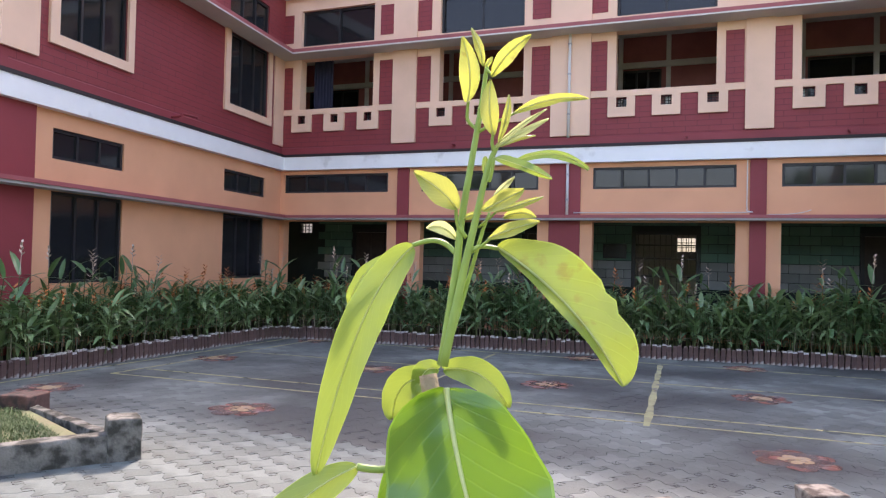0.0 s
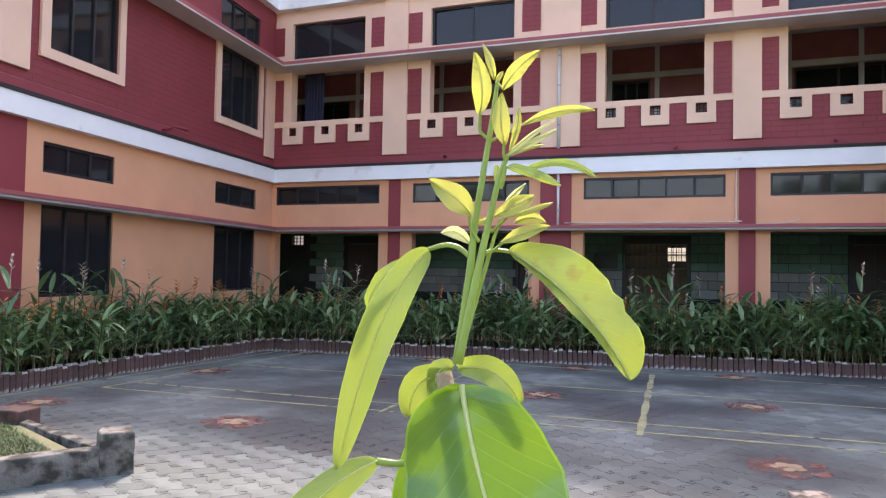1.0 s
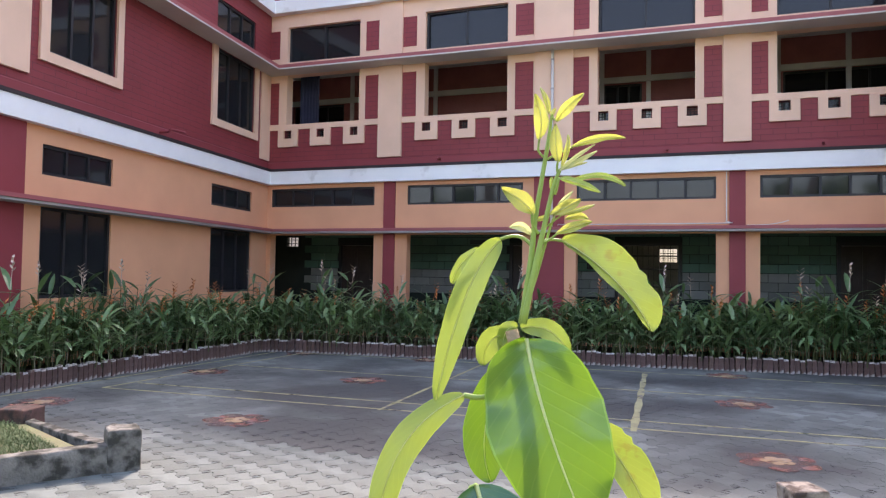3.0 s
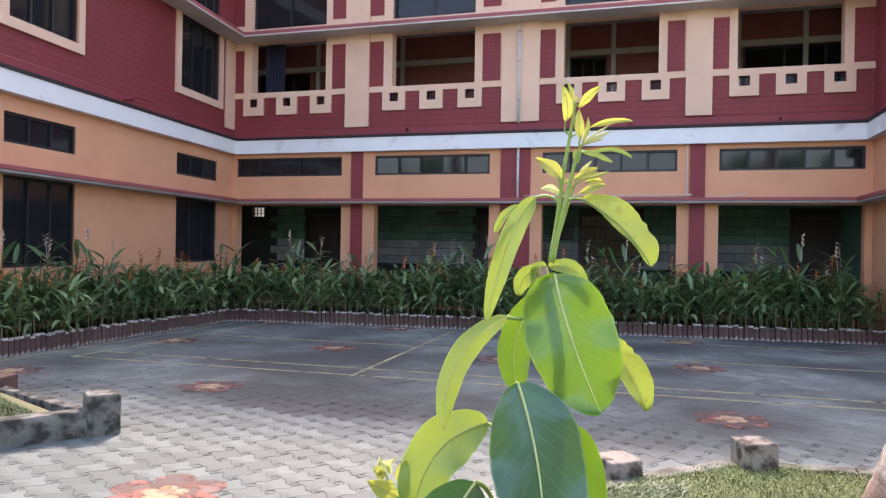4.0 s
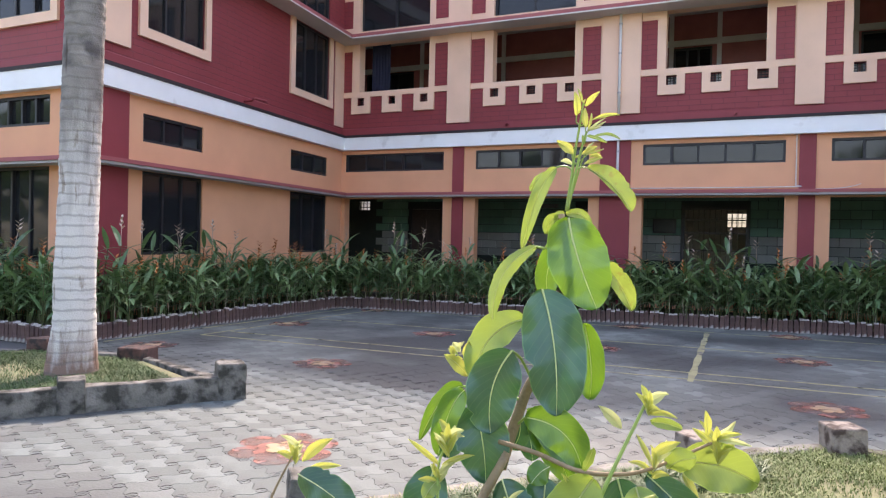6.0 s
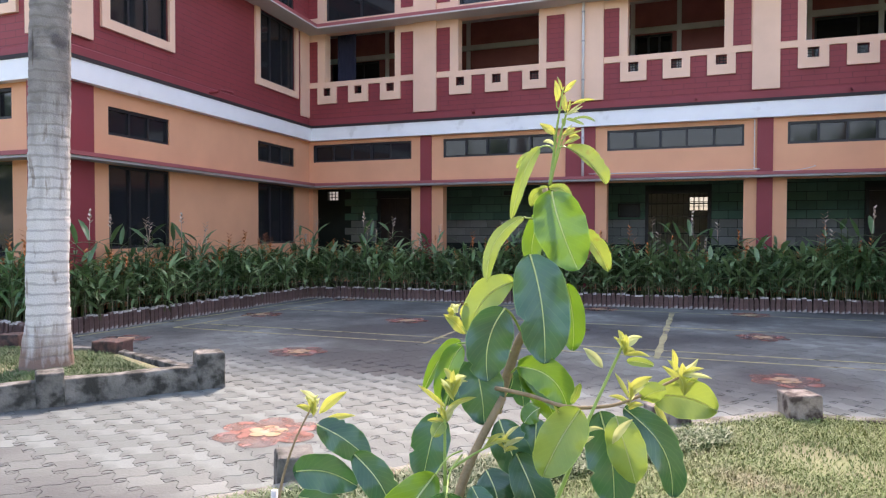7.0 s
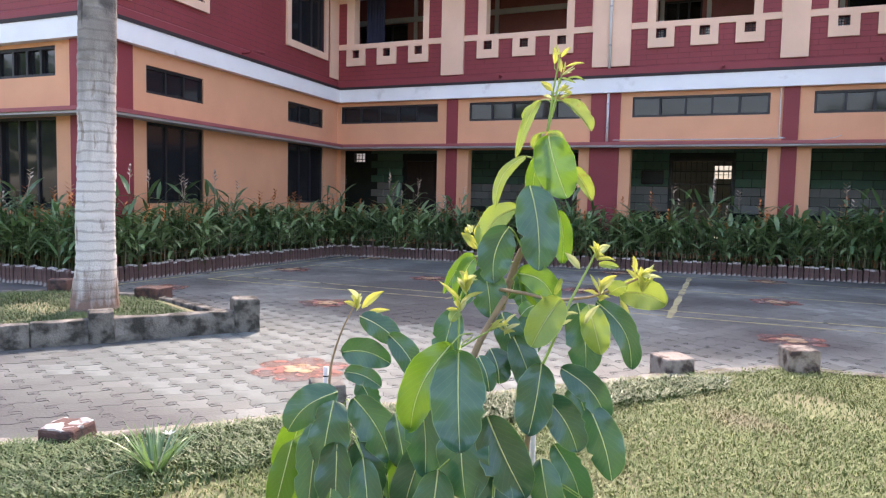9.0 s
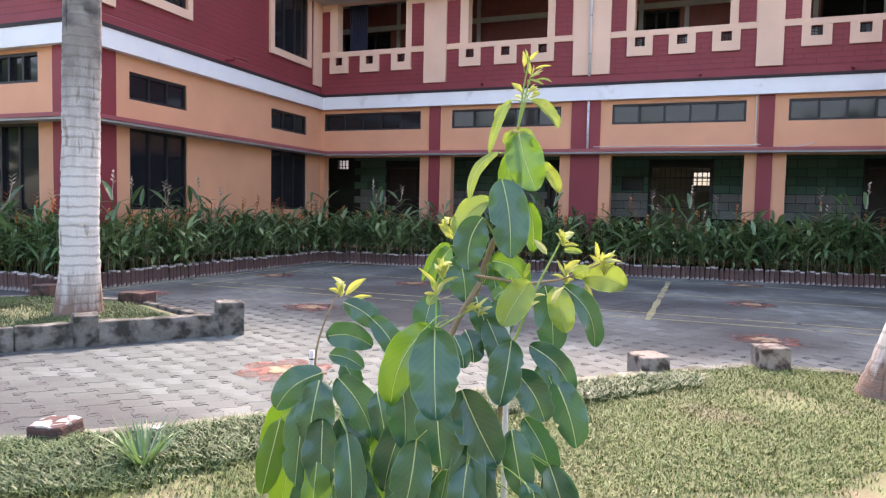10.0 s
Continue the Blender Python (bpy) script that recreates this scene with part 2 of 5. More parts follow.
def bark_material():
    """Ringed grey palm bark, limewashed below a ragged line, bare brown at the foot."""
    m = mat("palm_bark", (0.25, 0.225, 0.20), 0.9, 0.35, 6, 70, 0.7, stain=((0.10, 0.09, 0.085), 4, 0.4))
    n, l = m.node_tree.nodes, m.node_tree.links
    b = n["Principled BSDF"]
    co = n.new("ShaderNodeTexCoord").outputs["Object"]
    sep = n.new("ShaderNodeSeparateXYZ")
    l.new(co, sep.inputs[0])
    mp = n.new("ShaderNodeMapping")
    mp.inputs["Scale"].default_value = (9, 9, 1.6)
    l.new(co, mp.inputs[0])
    t = n.new("ShaderNodeTexNoise")
    t.inputs["Scale"].default_value, t.inputs["Detail"].default_value = 1.6, 6
    l.new(mp.outputs[0], t.inputs["Vector"])

    def blend(lo, hi, amount, color, src):
        a = n.new("ShaderNodeMath")
        a.operation = "MULTIPLY_ADD"
        l.new(t.outputs["Fac"], a.inputs[0])
        a.inputs[1].default_value = amount
        l.new(sep.outputs["Z"], a.inputs[2])
        r = n.new("ShaderNodeMapRange")
        r.inputs["From Min"].default_value, r.inputs["From Max"].default_value = hi + amount / 2, lo + amount / 2
        l.new(a.outputs[0], r.inputs["Value"])
        x = n.new("ShaderNodeMix")
        x.data_type = "RGBA"
        l.new(r.outputs["Result"], x.inputs["Factor"])
        l.new(src, x.inputs["A"])
        x.inputs["B"].default_value = (*color, 1)
        return x.outputs["Result"]
    col = blend(1.5, 2.7, 1.6, (0.66, 0.62, 0.57), b.inputs["Base Color"].links[0].from_socket)
    col = blend(0.2, 0.5, 0.75, (0.26, 0.165, 0.125), col)
    ring = n.new("ShaderNodeTexWave")
    ring.bands_direction = "Z"
    ring.inputs["Scale"].default_value, ring.inputs["Distortion"].default_value = 3.2, 2.2
    ring.inputs["Detail"].default_value, ring.inputs["Detail Scale"].default_value = 3.0, 2.0
    l.new(co, ring.inputs["Vector"])
    rr = n.new("ShaderNodeMapRange")
    rr.inputs["From Min"].default_value, rr.inputs["From Max"].default_value = 0.22, 0.02
    rr.inputs["To Max"].default_value = 0.4
    l.new(ring.outputs["Fac"], rr.inputs["Value"])
    rx = n.new("ShaderNodeMix")
    rx.data_type = "RGBA"
    l.new(rr.outputs["Result"], rx.inputs["Factor"])
    l.new(col, rx.inputs["A"])
    rx.inputs["B"].default_value = (0.13, 0.115, 0.10, 1)
    col = rx.outputs["Result"]
    x = n.new("ShaderNodeMix")
    x.data_type, x.blend_type = "RGBA", "MULTIPLY"
    cr = n.new("ShaderNodeMapRange")
    cr.inputs["From Min"].default_value, cr.inputs["From Max"].default_value = 0.4, 0.33
    l.new(t.outputs["Fac"], cr.inputs["Value"])
    l.new(cr.outputs["Result"], x.inputs["Factor"])
    l.new(col, x.inputs["A"])
    x.inputs["B"].default_value = (0.55, 0.5, 0.46, 1)
    l.new(x.outputs["Result"], b.inputs["Base Color"])
    return m


M_BARKPALM = bark_material()


def wear_through(m, scale, cover):
    """Thin paint that has worn off in patches, so that the paving shows."""
    n, l = m.node_tree.nodes, m.node_tree.links
    t = n.new("ShaderNodeTexNoise")
    t.inputs["Scale"].default_value, t.inputs["Detail"].default_value = scale, 7
    l.new(n.new("ShaderNodeTexCoord").outputs["Object"], t.inputs["Vector"])
    r = n.new("ShaderNodeMapRange")
    r.inputs["From Min"].default_value, r.inputs["From Max"].default_value = cover, cover + 0.1
    r.inputs["To Min"].default_value, r.inputs["To Max"].default_value = 0.12, 0.75
    l.new(t.outputs["Fac"], r.inputs["Value"])
    ms, tr = n.new("ShaderNodeMixShader"), n.new("ShaderNodeBsdfTransparent")
    l.new(r.outputs["Result"], ms.inputs[0])
    l.new(n["Principled BSDF"].outputs[0], ms.inputs[1])
    l.new(tr.outputs[0], ms.inputs[2])
    l.new(ms.outputs[0], n["Material Output"].inputs["Surface"])


wear_through(M_FLRED, 6.0, 0.42)
wear_through(M_FLYEL, 8.0, 0.52)
wear_through(M_YLINE, 5.0, 0.58)
# dark tinted glass that cuts down the daylight through the back window
M_DIMPANE = bpy.data.materials.new("dimming_glass")
M_DIMPANE.use_nodes = True
_d = M_DIMPANE.node_tree.nodes["Principled BSDF"]
_d.inputs["Base Color"].default_value = (0.10, 0.12, 0.15, 1)
_d.inputs["Transmission Weight"].default_value = 1.0
_d.inputs["Roughness"].default_value = 0.2
_d.inputs["IOR"].default_value = 1.1
for _k in "DM":
    _c = LEAF[_k].node_tree.nodes["Principled BSDF"]
    _c.inputs["Coat Weight"].default_value, _c.inputs["Coat Roughness"].default_value = 0.35, 0.22
M_GLASS = bpy.data.materials.new("window_glass")
M_GLASS.use_nodes = True
_g = M_GLASS.node_tree.nodes["Principled BSDF"]
_g.inputs["Base Color"].default_value = (0.02, 0.022, 0.025, 1)
_g.inputs["Roughness"].default_value = 0.06
_g.inputs["Transmission Weight"].default_value = 0.25
_g.inputs["IOR"].default_value = 1.38


# ---- building blocks ----
def mesh_of(name, bm, material):
    bmesh.ops.recalc_face_normals(bm, faces=bm.faces[:])
    me = bpy.data.meshes.new(name)
    bm.to_mesh(me)
    bm.free()
    me.materials.append(material)
    return me


def part(name, bm, material, parent=None, label="", smooth=False):
    me = mesh_of(name, bm, material)
    if smooth:
        for p in me.polygons:
            p.use_smooth = True
    ob = new(name, me)
    if parent is not None:
        ob.parent = parent
    return tagged(ob, label)


def F(a, d, z):
    return Vector((a, 14.5 + d, z))


def L(a, d, z):
    """The side wing's wall stands a little askew to the far wing."""
    return Vector((-9.35 + 0.1 * (14.5 - a) - d, a, z))


def E(a, d, z):
    return Vector((a, 6.86 + d, z))


def R(a, d, z):
    return Vector((3.85 + d, a, z))


def W(a, d, z):
    return Vector((a, d, z))


def box(bm, to, a0, a1, d0, d1, z0, z1, bevel=0.0):
    vs = [bm.verts.new(to(a, d, z)) for a in (a0, a1) for d in (d0, d1) for z in (z0, z1)]
    fs = [bm.faces.new([vs[i] for i in q]) for q in ((0, 1, 3, 2), (4, 6, 7, 5), (0, 4, 5, 1), (2, 3, 7, 6), (0, 2, 6, 4), (1, 5, 7, 3))]
    if bevel:
        es = list({e for f in fs for e in f.edges})
        bmesh.ops.bevel(bm, geom=es, offset=bevel, segments=2, profile=0.5, affect="EDGES")
    return bm


def one_box(to, a0, a1, d0, d1, z0, z1, bevel=0.0):
    return box(bmesh.new(), to, a0, a1, d0, d1, z0, z1, bevel)


def holed(to, a0, a1, z0, z1, thick, holes):
    """A wall from a0 to a1 and z0 to z1 with rectangular holes (a0, a1, z0, z1) through it."""
    bm = bmesh.new()
    xs = sorted({a0, a1, *[min(max(h[i], a0), a1) for h in holes for i in (0, 1)]})
    zs = sorted({z0, z1, *[min(max(h[i], z0), z1) for h in holes for i in (2, 3)]})
    solid = lambda x, z: a0 < x < a1 and z0 < z < z1 and not any(h[0] < x < h[1] and h[2] < z < h[3] for h in holes)
    mid = lambda v, i: (v[i] + v[i + 1]) / 2 if 0 <= i < len(v) - 1 else -1e9
    for i in range(len(xs) - 1):
        for j in range(len(zs) - 1):
            if not solid(mid(xs, i), mid(zs, j)):
                continue
            x0, x1, y0, y1 = xs[i], xs[i + 1], zs[j], zs[j + 1]
            q = [[(x0, 0, y0), (x1, 0, y0), (x1, 0, y1), (x0, 0, y1)], [(x0, thick, y0), (x1, thick, y0), (x1, thick, y1), (x0, thick, y1)]]
            if not solid(mid(xs, i - 1), mid(zs, j)):
                q.append([(x0, 0, y0), (x0, thick, y0), (x0, thick, y1), (x0, 0, y1)])
            if not solid(mid(xs, i + 1), mid(zs, j)):
                q.append([(x1, 0, y0), (x1, thick, y0), (x1, thick, y1), (x1, 0, y1)])
            if not solid(mid(xs, i), mid(zs, j - 1)):
                q.append([(x0, 0, y0), (x1, 0, y0), (x1, thick, y0), (x0, thick, y0)])
            if not solid(mid(xs, i), mid(zs, j + 1)):
                q.append([(x0, 0, y1), (x1, 0, y1), (x1, thick, y1), (x0, thick, y1)])
            for f in q:
                bm.faces.new([bm.verts.new(to(*p)) for p in f])
    bmesh.ops.remove_doubles(bm, verts=bm.verts[:], dist=0.0005)
    return bm


def tube(bm, pts, r0, r1, sides=8):
    """A tapering round bar along points."""
    pts = [Vector(p) for p in pts]
    rings = []
    for i, p in enumerate(pts):
        d = (pts[min(i + 1, len(pts) - 1)] - pts[max(i - 1, 0)]).normalized()
        u = d.orthogonal().normalized() if not rings else (rings[-1][1] - d * rings[-1][1].dot(d)).normalized()
        v, r = d.cross(u), r0 + (r1 - r0) * i / max(1, len(pts) - 1)
        rings.append(([bm.verts.new(p + (u * math.cos(k * math.tau / sides) + v * math.sin(k * math.tau / sides)) * r) for k in range(sides)], u))
    for (a, _), (b, _) in zip(rings, rings[1:]):
        for k in range(sides):
            bm.faces.new((a[k], a[(k + 1) % sides], b[(k + 1) % sides], b[k]))
    bm.faces.new(rings[0][0])
    bm.faces.new(rings[-1][0])
    return bm


def smooth_path(pts, n=4):
    """More points along a rounded line through pts."""
    p = [Vector(q) for q in pts]
    out = []
    for i in range(len(p) - 1):
        a, b, c, d = p[max(i - 1, 0)], p[i], p[i + 1], p[min(i + 2, len(p) - 1)]
        for k in range(n):
            t = k / n
            out.append(0.5 * (2 * b + (c - a) * t + (2 * a - 5 * b + 4 * c - d) * t * t + (3 * b - a - 3 * c + d) * t ** 3))
    return out + [p[-1]]


def thing(name, label, category, group="", kind="", at=(0, 0, 0)):
    ob = new(name)
    ob.location = at
    return tagged(ob, label, category, group, kind)


def structure(name, bm, material, label, category):
    return tagged(part(name, bm, material), label, category, "", "structure")

# ---- the building ----
WINDOWS = 0


def window(to, a0, a1, z0, z1, panes, label, rails=(), deep=0.06):
    """A dark framed window set in its opening, with its panes."""
    global WINDOWS
    WINDOWS += 1
    w = thing("window_%d" % WINDOWS, label, "window", kind="structure")
    fw = 0.045
    bm = bmesh.new()
    for q in ((a0, a1, z0, z0 + fw), (a0, a1, z1 - fw, z1), (a0, a0 + fw, z0 + fw, z1 - fw), (a1 - fw, a1, z0 + fw, z1 - fw)):
        box(bm, to, q[0], q[1], deep - 0.03, deep + 0.04, q[2], q[3])
    part("window_frame", bm, M_FRAME, w)
    step = (a1 - a0 - 2 * fw) / panes
    for i in range(panes):
        p0 = a0 + fw + i * step
        if i:
            part("mullion", one_box(to, p0 - 0.022, p0 + 0.022, deep - 0.026, deep + 0.036, z0 + fw, z1 - fw), M_FRAME, w)
        tilt = 0.03 * math.sin(17.3 * p0 + z0)
        bm = bmesh.new()
        c = [(p0, deep + 0.006 + tilt, z0 + fw), (p0 + step, deep + 0.006, z0 + fw), (p0 + step, deep + 0.006, z1 - fw), (p0, deep + 0.006 + tilt, z1 - fw)]
        f = [bm.verts.new(to(*v)) for v in c] + [bm.verts.new(to(v[0], v[1] + 0.005, v[2])) for v in c]
        for q in ((0, 1, 2, 3), (4, 5, 6, 7), (0, 1, 5, 4), (1, 2, 6, 5), (2, 3, 7, 6), (3, 0, 4, 7)):
            bm.faces.new([f[k] for k in q])
        part("pane", bm, M_GLASS, w)
    for z in rails:
        part("rail", one_box(to, a0 + fw, a1 - fw, deep - 0.02, deep + 0.03, z - 0.015, z + 0.015), M_FRAME, w)
    return w


GROUND_OPEN = [(-9.24, -6.59), (-5.80, -3.23), (-2.13, 0.49), (1.25, 3.73)]
UPPER_OPEN = [(-8.89, -7.02), (-5.44, -3.59), (-1.73, 0.11), (1.54, 3.35)]
BAND0, BAND1, WALL1, SILL0, SILL1 = 3.54, 3.84, 4.08, 4.83, 4.95
# TOP is out of view, chosen for where the far wing's shadow ends
LEDGE0, LEDGE1, ULEDGE0, ULEDGE1, ROOF0, ROOF1, TOP = 2.40, 2.50, 6.12, 6.22, 7.55, 7.85, 9.0
FX0, FX1 = -9.35, 3.85

# far wing, ground storey
wg = structure("wall_facade_ground", holed(F, FX0, FX1, 0, BAND0, 0.22, [(a, b, 0.55, 2.38) for a, b in GROUND_OPEN] + [(a, b, 3.03, 3.45) for a, b in GROUND_OPEN]), M_PEACH,
               "peach painted corridor wall with wide openings and vents", "wall")
for a0, a1 in ((-6.35, -6.08), (-2.99, -2.37), (0.72, 1.0)):
    part("pilaster", one_box(F, a0, a1, -0.04, 0.0, 0, LEDGE0), M_MAROON, wg, "maroon painted pilaster")
    part("pilaster", one_box(F, a0, a1, -0.04, 0.0, LEDGE1, BAND0), M_MAROON, wg, "maroon painted pilaster")
for i, (a, b) in enumerate(GROUND_OPEN):
    window(F, a, b, 3.03, 3.45, 5, "row of dark framed vent windows above a ledge")

# ledges and slab bands run round the court: far wing, left wing, right wing
def course(name, out, z0, z1, material, label, inner=0.0, right=True):
    bm = bmesh.new()
    x1, y1 = FX1 - out, 14.5 - out
    box(bm, W, FX0 - inner, FX1 + inner, y1, 14.5 + inner, z0, z1)
    box(bm, L, 6.86 - out, y1, -out, inner, z0, z1)
    box(bm, W, -17, -8.6, 6.86 - out, 6.86 + inner, z0, z1)
    box(bm, W, x1, FX1 + inner, 12.0, y1, z0, z1)
    return structure(name, bm, material, label, "trim")


course("trim_ledge_lower", 0.34, LEDGE0 + 0.04, LEDGE1, M_PINK, "rose painted concrete ledge over the openings")
course("trim_ledge_lower_soffit", 0.31, LEDGE0 + 0.002, LEDGE0 + 0.039, M_GREYPAINT, "grey underside of the lower ledge")
course("trim_slab_band", 0.15, BAND0, BAND1, M_WHITE, "white painted slab edge band")
course("trim_slab_joint", 0.165, BAND1, BAND1 + 0.06, M_DARKLINE, "dark joint above the white band")
course("trim_ledge_upper", 0.50, ULEDGE1 - 0.07, ULEDGE1, M_PINK, "rose painted edge of the upper sunshade")
course("trim_ledge_upper_soffit", 0.495, ULEDGE0, ULEDGE1 - 0.071, M_SOFFIT, "pale grey underside of the upper sunshade")
course("trim_roof_band", 0.18, ROOF0, ROOF1, M_WHITE, "white painted roof edge band")


def skirt(to, a0, a1, m, name):
    """The sloping foot of the upper wall, out to the band."""
    bm = bmesh.new()
    z0 = BAND1 + 0.061
    prof = [(-0.03, z0), (-0.028, WALL1 - 0.02), (-0.004, WALL1), (0.1, WALL1), (0.1, z0)]
    v = [[bm.verts.new(to(a, d, z)) for d, z in prof] for a in (a0, a1)]
    for k in range(5):
        bm.faces.new((v[0][k], v[0][(k + 1) % 5], v[1][(k + 1) % 5], v[1][k]))
    bm.faces.new(v[0])
    bm.faces.new(v[1])
    return structure(name, bm, m, "maroon sloping foot of the upper wall", "trim")


skirt(F, FX0, FX1, M_MAROON, "trim_foot_far")
skirt(L, 6.78, 14.43, M_MAROON, "trim_foot_left")
skirt(E, -17, -8.53, M_MAROON, "trim_foot_end")
skirt(R, 12.0, 14.36, M_MAROON, "trim_foot_right")

# far wing, upper storey: brick parapet below, cream piers and openings above
blocks = []
for (a, b), first, gap in zip(UPPER_OPEN, (-9.08, -5.64, -1.87, 1.40), (0.85, 0.85, 0.835, 0.81)):
    blocks.append([first + k * gap for k in range(3)])
holes = [(x + 0.16, x + 0.36, 4.62, 4.81) for row in blocks for x in row]
wp = structure("wall_parapet_upper", holed(F, FX0, FX1, WALL1, SILL0, 0.15, holes), M_MAROON_X, "maroon painted brick parapet with small square holes", "wall")
for row in blocks:
    for x in row:
        part("parapet_block", holed(lambda a, d, z: F(a, d - 0.05, z), x, x + 0.52, 4.43, SILL0, 0.048, [(x + 0.16, x + 0.36, 4.62, 4.81)]), M_CREAM, wp, "cream framed square vent block")
        gb = bmesh.new()
        for k in range(3):
            box(gb, F, x + 0.16, x + 0.36, 0.06, 0.072, 4.655 + k * 0.055, 4.667 + k * 0.055)
        for k in range(2):
            box(gb, F, x + 0.22 + k * 0.07, x + 0.232 + k * 0.07, 0.073, 0.085, 4.62, 4.81)
        part("grille", gb, M_FRAME, wp, "small iron grille")
part("parapet_rail", one_box(F, FX0, FX1, -0.035, 0.16, SILL0, SILL1, 0.008), M_CREAM, wp, "cream painted parapet rail")
wu = structure("wall_facade_upper", holed(F, FX0, FX1, SILL1, ROOF0, 0.25, [(a, b, SILL1, ULEDGE0) for a, b in UPPER_OPEN] + [(a, b, 6.42, 7.25) for a, b in UPPER_OPEN]), M_CREAM,
               "cream painted upper wall with open bays", "wall")
for a0, a1 in ((-9.35, -9.1), (-6.86, -6.52), (-5.98, -5.64), (-3.42, -3.04), (-2.26, -1.9), (0.27, 0.59), (1.08, 1.39), (3.51, 3.85)):
    part("panel", one_box(F, a0, a1, -0.012, 0.0, 4.97, 5.95), M_MAROON_X, wu, "maroon painted brick panel")
    part("panel", one_box(F, a0, a1, -0.012, 0.0, 6.52, 7.18), M_MAROON_X, wu, "maroon painted brick panel")
for a0, a1 in ((-6.52, -5.96), (-3.0, -2.21), (0.615, 1.1)):
    part("pilaster", one_box(F, a0, a1, -0.06, 0.0, WALL1 + 0.012, ULEDGE0), M_CREAM, wu, "cream painted pilaster")
    part("pilaster", one_box(F, a0, a1, -0.06, 0.0, ULEDGE1, ROOF0), M_CREAM, wu, "cream painted pilaster")
for a, b in UPPER_OPEN:
    window(F, a, b, 6.42, 7.25, 2, "dark screened opening above the upper sunshade", deep=0.12)
# unseen parapet, added so the wing's shadow reaches far enough across the court
structure("wall_roof_parapet", one_box(W, -17, 4.3, 14.4, 14.6, ROOF1, TOP), M_MAROON, "unseen maroon roof parapet, added to set the court's shadow edge", "wall")
structure("roof", one_box(W, -17, 12, 14.4, 22, ROOF0 + 0.05, ROOF1 - 0.02), M_GREYPAINT, "concrete roof slab of the far wing", "roof")

# corridor behind the ground openings
structure("floor_corridor", one_box(W, -9.3, 3.8, 14.72, 17.0, 0.3, 0.45), M_FLOOR, "dim corridor floor", "floor")
structure("ceiling_corridor", one_box(W, -12, 8, 14.7, 21, 3.55, 3.7), M_SOFFIT, "corridor ceiling slab", "ceiling")
DOORS = [(-8.75, -7.72), (-4.12, -3.15), (-1.62, -0.17), (2.92, 3.87)]
wb = structure("wall_corridor_back", holed(lambda a, d, z: W(a, 17.03 + d, z), -12, 8, 0.3, 3.55, 0.15, [(a, b, 0.45, 2.32) for a, b in DOORS] + [(-10.38, -10.02, 2.22, 2.47)]), M_JOINT, "blockwork corridor wall, green above grey", "wall")
structure("wall_room_side", one_box(W, -9.1, -9.0, 17.2, 20.89, 0.3, 3.55), M_GREYPAINT, "plain partition of the classrooms", "wall")
structure("wall_room_back", holed(lambda a, d, z: W(a, 20.9 + d, z), -9.1, 8, 0.3, 3.55, 0.1, [(-0.84, -0.36, 1.96, 2.33)]), M_GREYPAINT, "plain wall of the classrooms", "wall")
structure("wall_corridor_end", one_box(W, 3.86, 4.0, 14.7, 21, 0.0, 3.55), M_GREEN, "end wall of the corridor", "wall")
structure("wall_corridor_start", one_box(W, -12.1, -12.0, 14.7, 21, 0.0, 3.55), M_GREYPAINT, "end wall of the corridor", "wall")


def door(a, b, n, open_grille=False):
    d = thing("door_%d" % n, "dark barred corridor door" if open_grille else "dark wooden corridor door", "door", kind="structure")
    to = lambda x, dd, z: W(x, 17.0 + dd, z)
    bm = bmesh.new()
    for q in ((a, a + 0.07, 0.45, 2.32), (b - 0.07, b, 0.45, 2.32), (a + 0.07, b - 0.07, 2.25, 2.32)):
        box(bm, to, q[0], q[1], -0.03, 0.1, q[2], q[3])
    part("door_frame", bm, M_FRAME, d)
    if open_grille:
        for k in range(int((b - a - 0.14) / 0.12)):
            part("bar", tube(bmesh.new(), [to(a + 0.13 + k * 0.12, 0.05, 0.45), to(a + 0.13 + k * 0.12, 0.05, 2.25)], 0.007, 0.007, 6), M_FRAME, d)
        for z in (0.9, 1.3, 1.7, 2.0):
            part("cross_bar", one_box(to, a + 0.07, b - 0.07, 0.03, 0.045, z, z + 0.03), M_FRAME, d)
    else:
        m = (a + b) / 2
        for q0, q1 in ((a + 0.072, m - 0.004), (m + 0.004, b - 0.072)):
            leafbm = one_box(to, q0, q1, 0.03, 0.07, 0.46, 2.245)
            for z0, z1 in ((0.6, 1.2), (1.35, 2.1)):
                box(leafbm, to, q0 + 0.08, q1 - 0.08, 0.015, 0.029, z0, z1, 0.004)
            part("door_leaf", leafbm, M_DOOR, d)


for i, (a, b) in enumerate(DOORS):
    door(a, b, i + 1, i == 2)
# a far window seen through the barred door, and a vent at the corridor's end
# this pane is added to dim the bright sky behind the opening
part("pane", one_box(W, -0.839, -0.361, 20.97, 20.975, 1.961, 2.329), M_DIMPANE, bpy.data.objects["wall_room_back"], "dark tinted pane added to dim the window's light")
wg2 = thing("window_grille", "barred window at the back of the dark classroom", "grille")
for k in range(3):
    part("bar", one_box(W, -0.74 + k * 0.13, -0.72 + k * 0.13, 20.92, 20.94, 1.96, 2.33), M_FRAME, wg2)
for k in range(2):
    part("cross_bar", one_box(W, -0.84, -0.36, 20.945, 20.96, 2.07 + k * 0.13, 2.085 + k * 0.13), M_FRAME, wg2)
vg = thing("vent_grille", "small barred vent high in the corridor wall", "grille")
for k in range(4):
    part("bar", one_box(W, -10.36 + k * 0.11, -10.34 + k * 0.11, 17.05, 17.07, 2.22, 2.47), M_FRAME, vg)
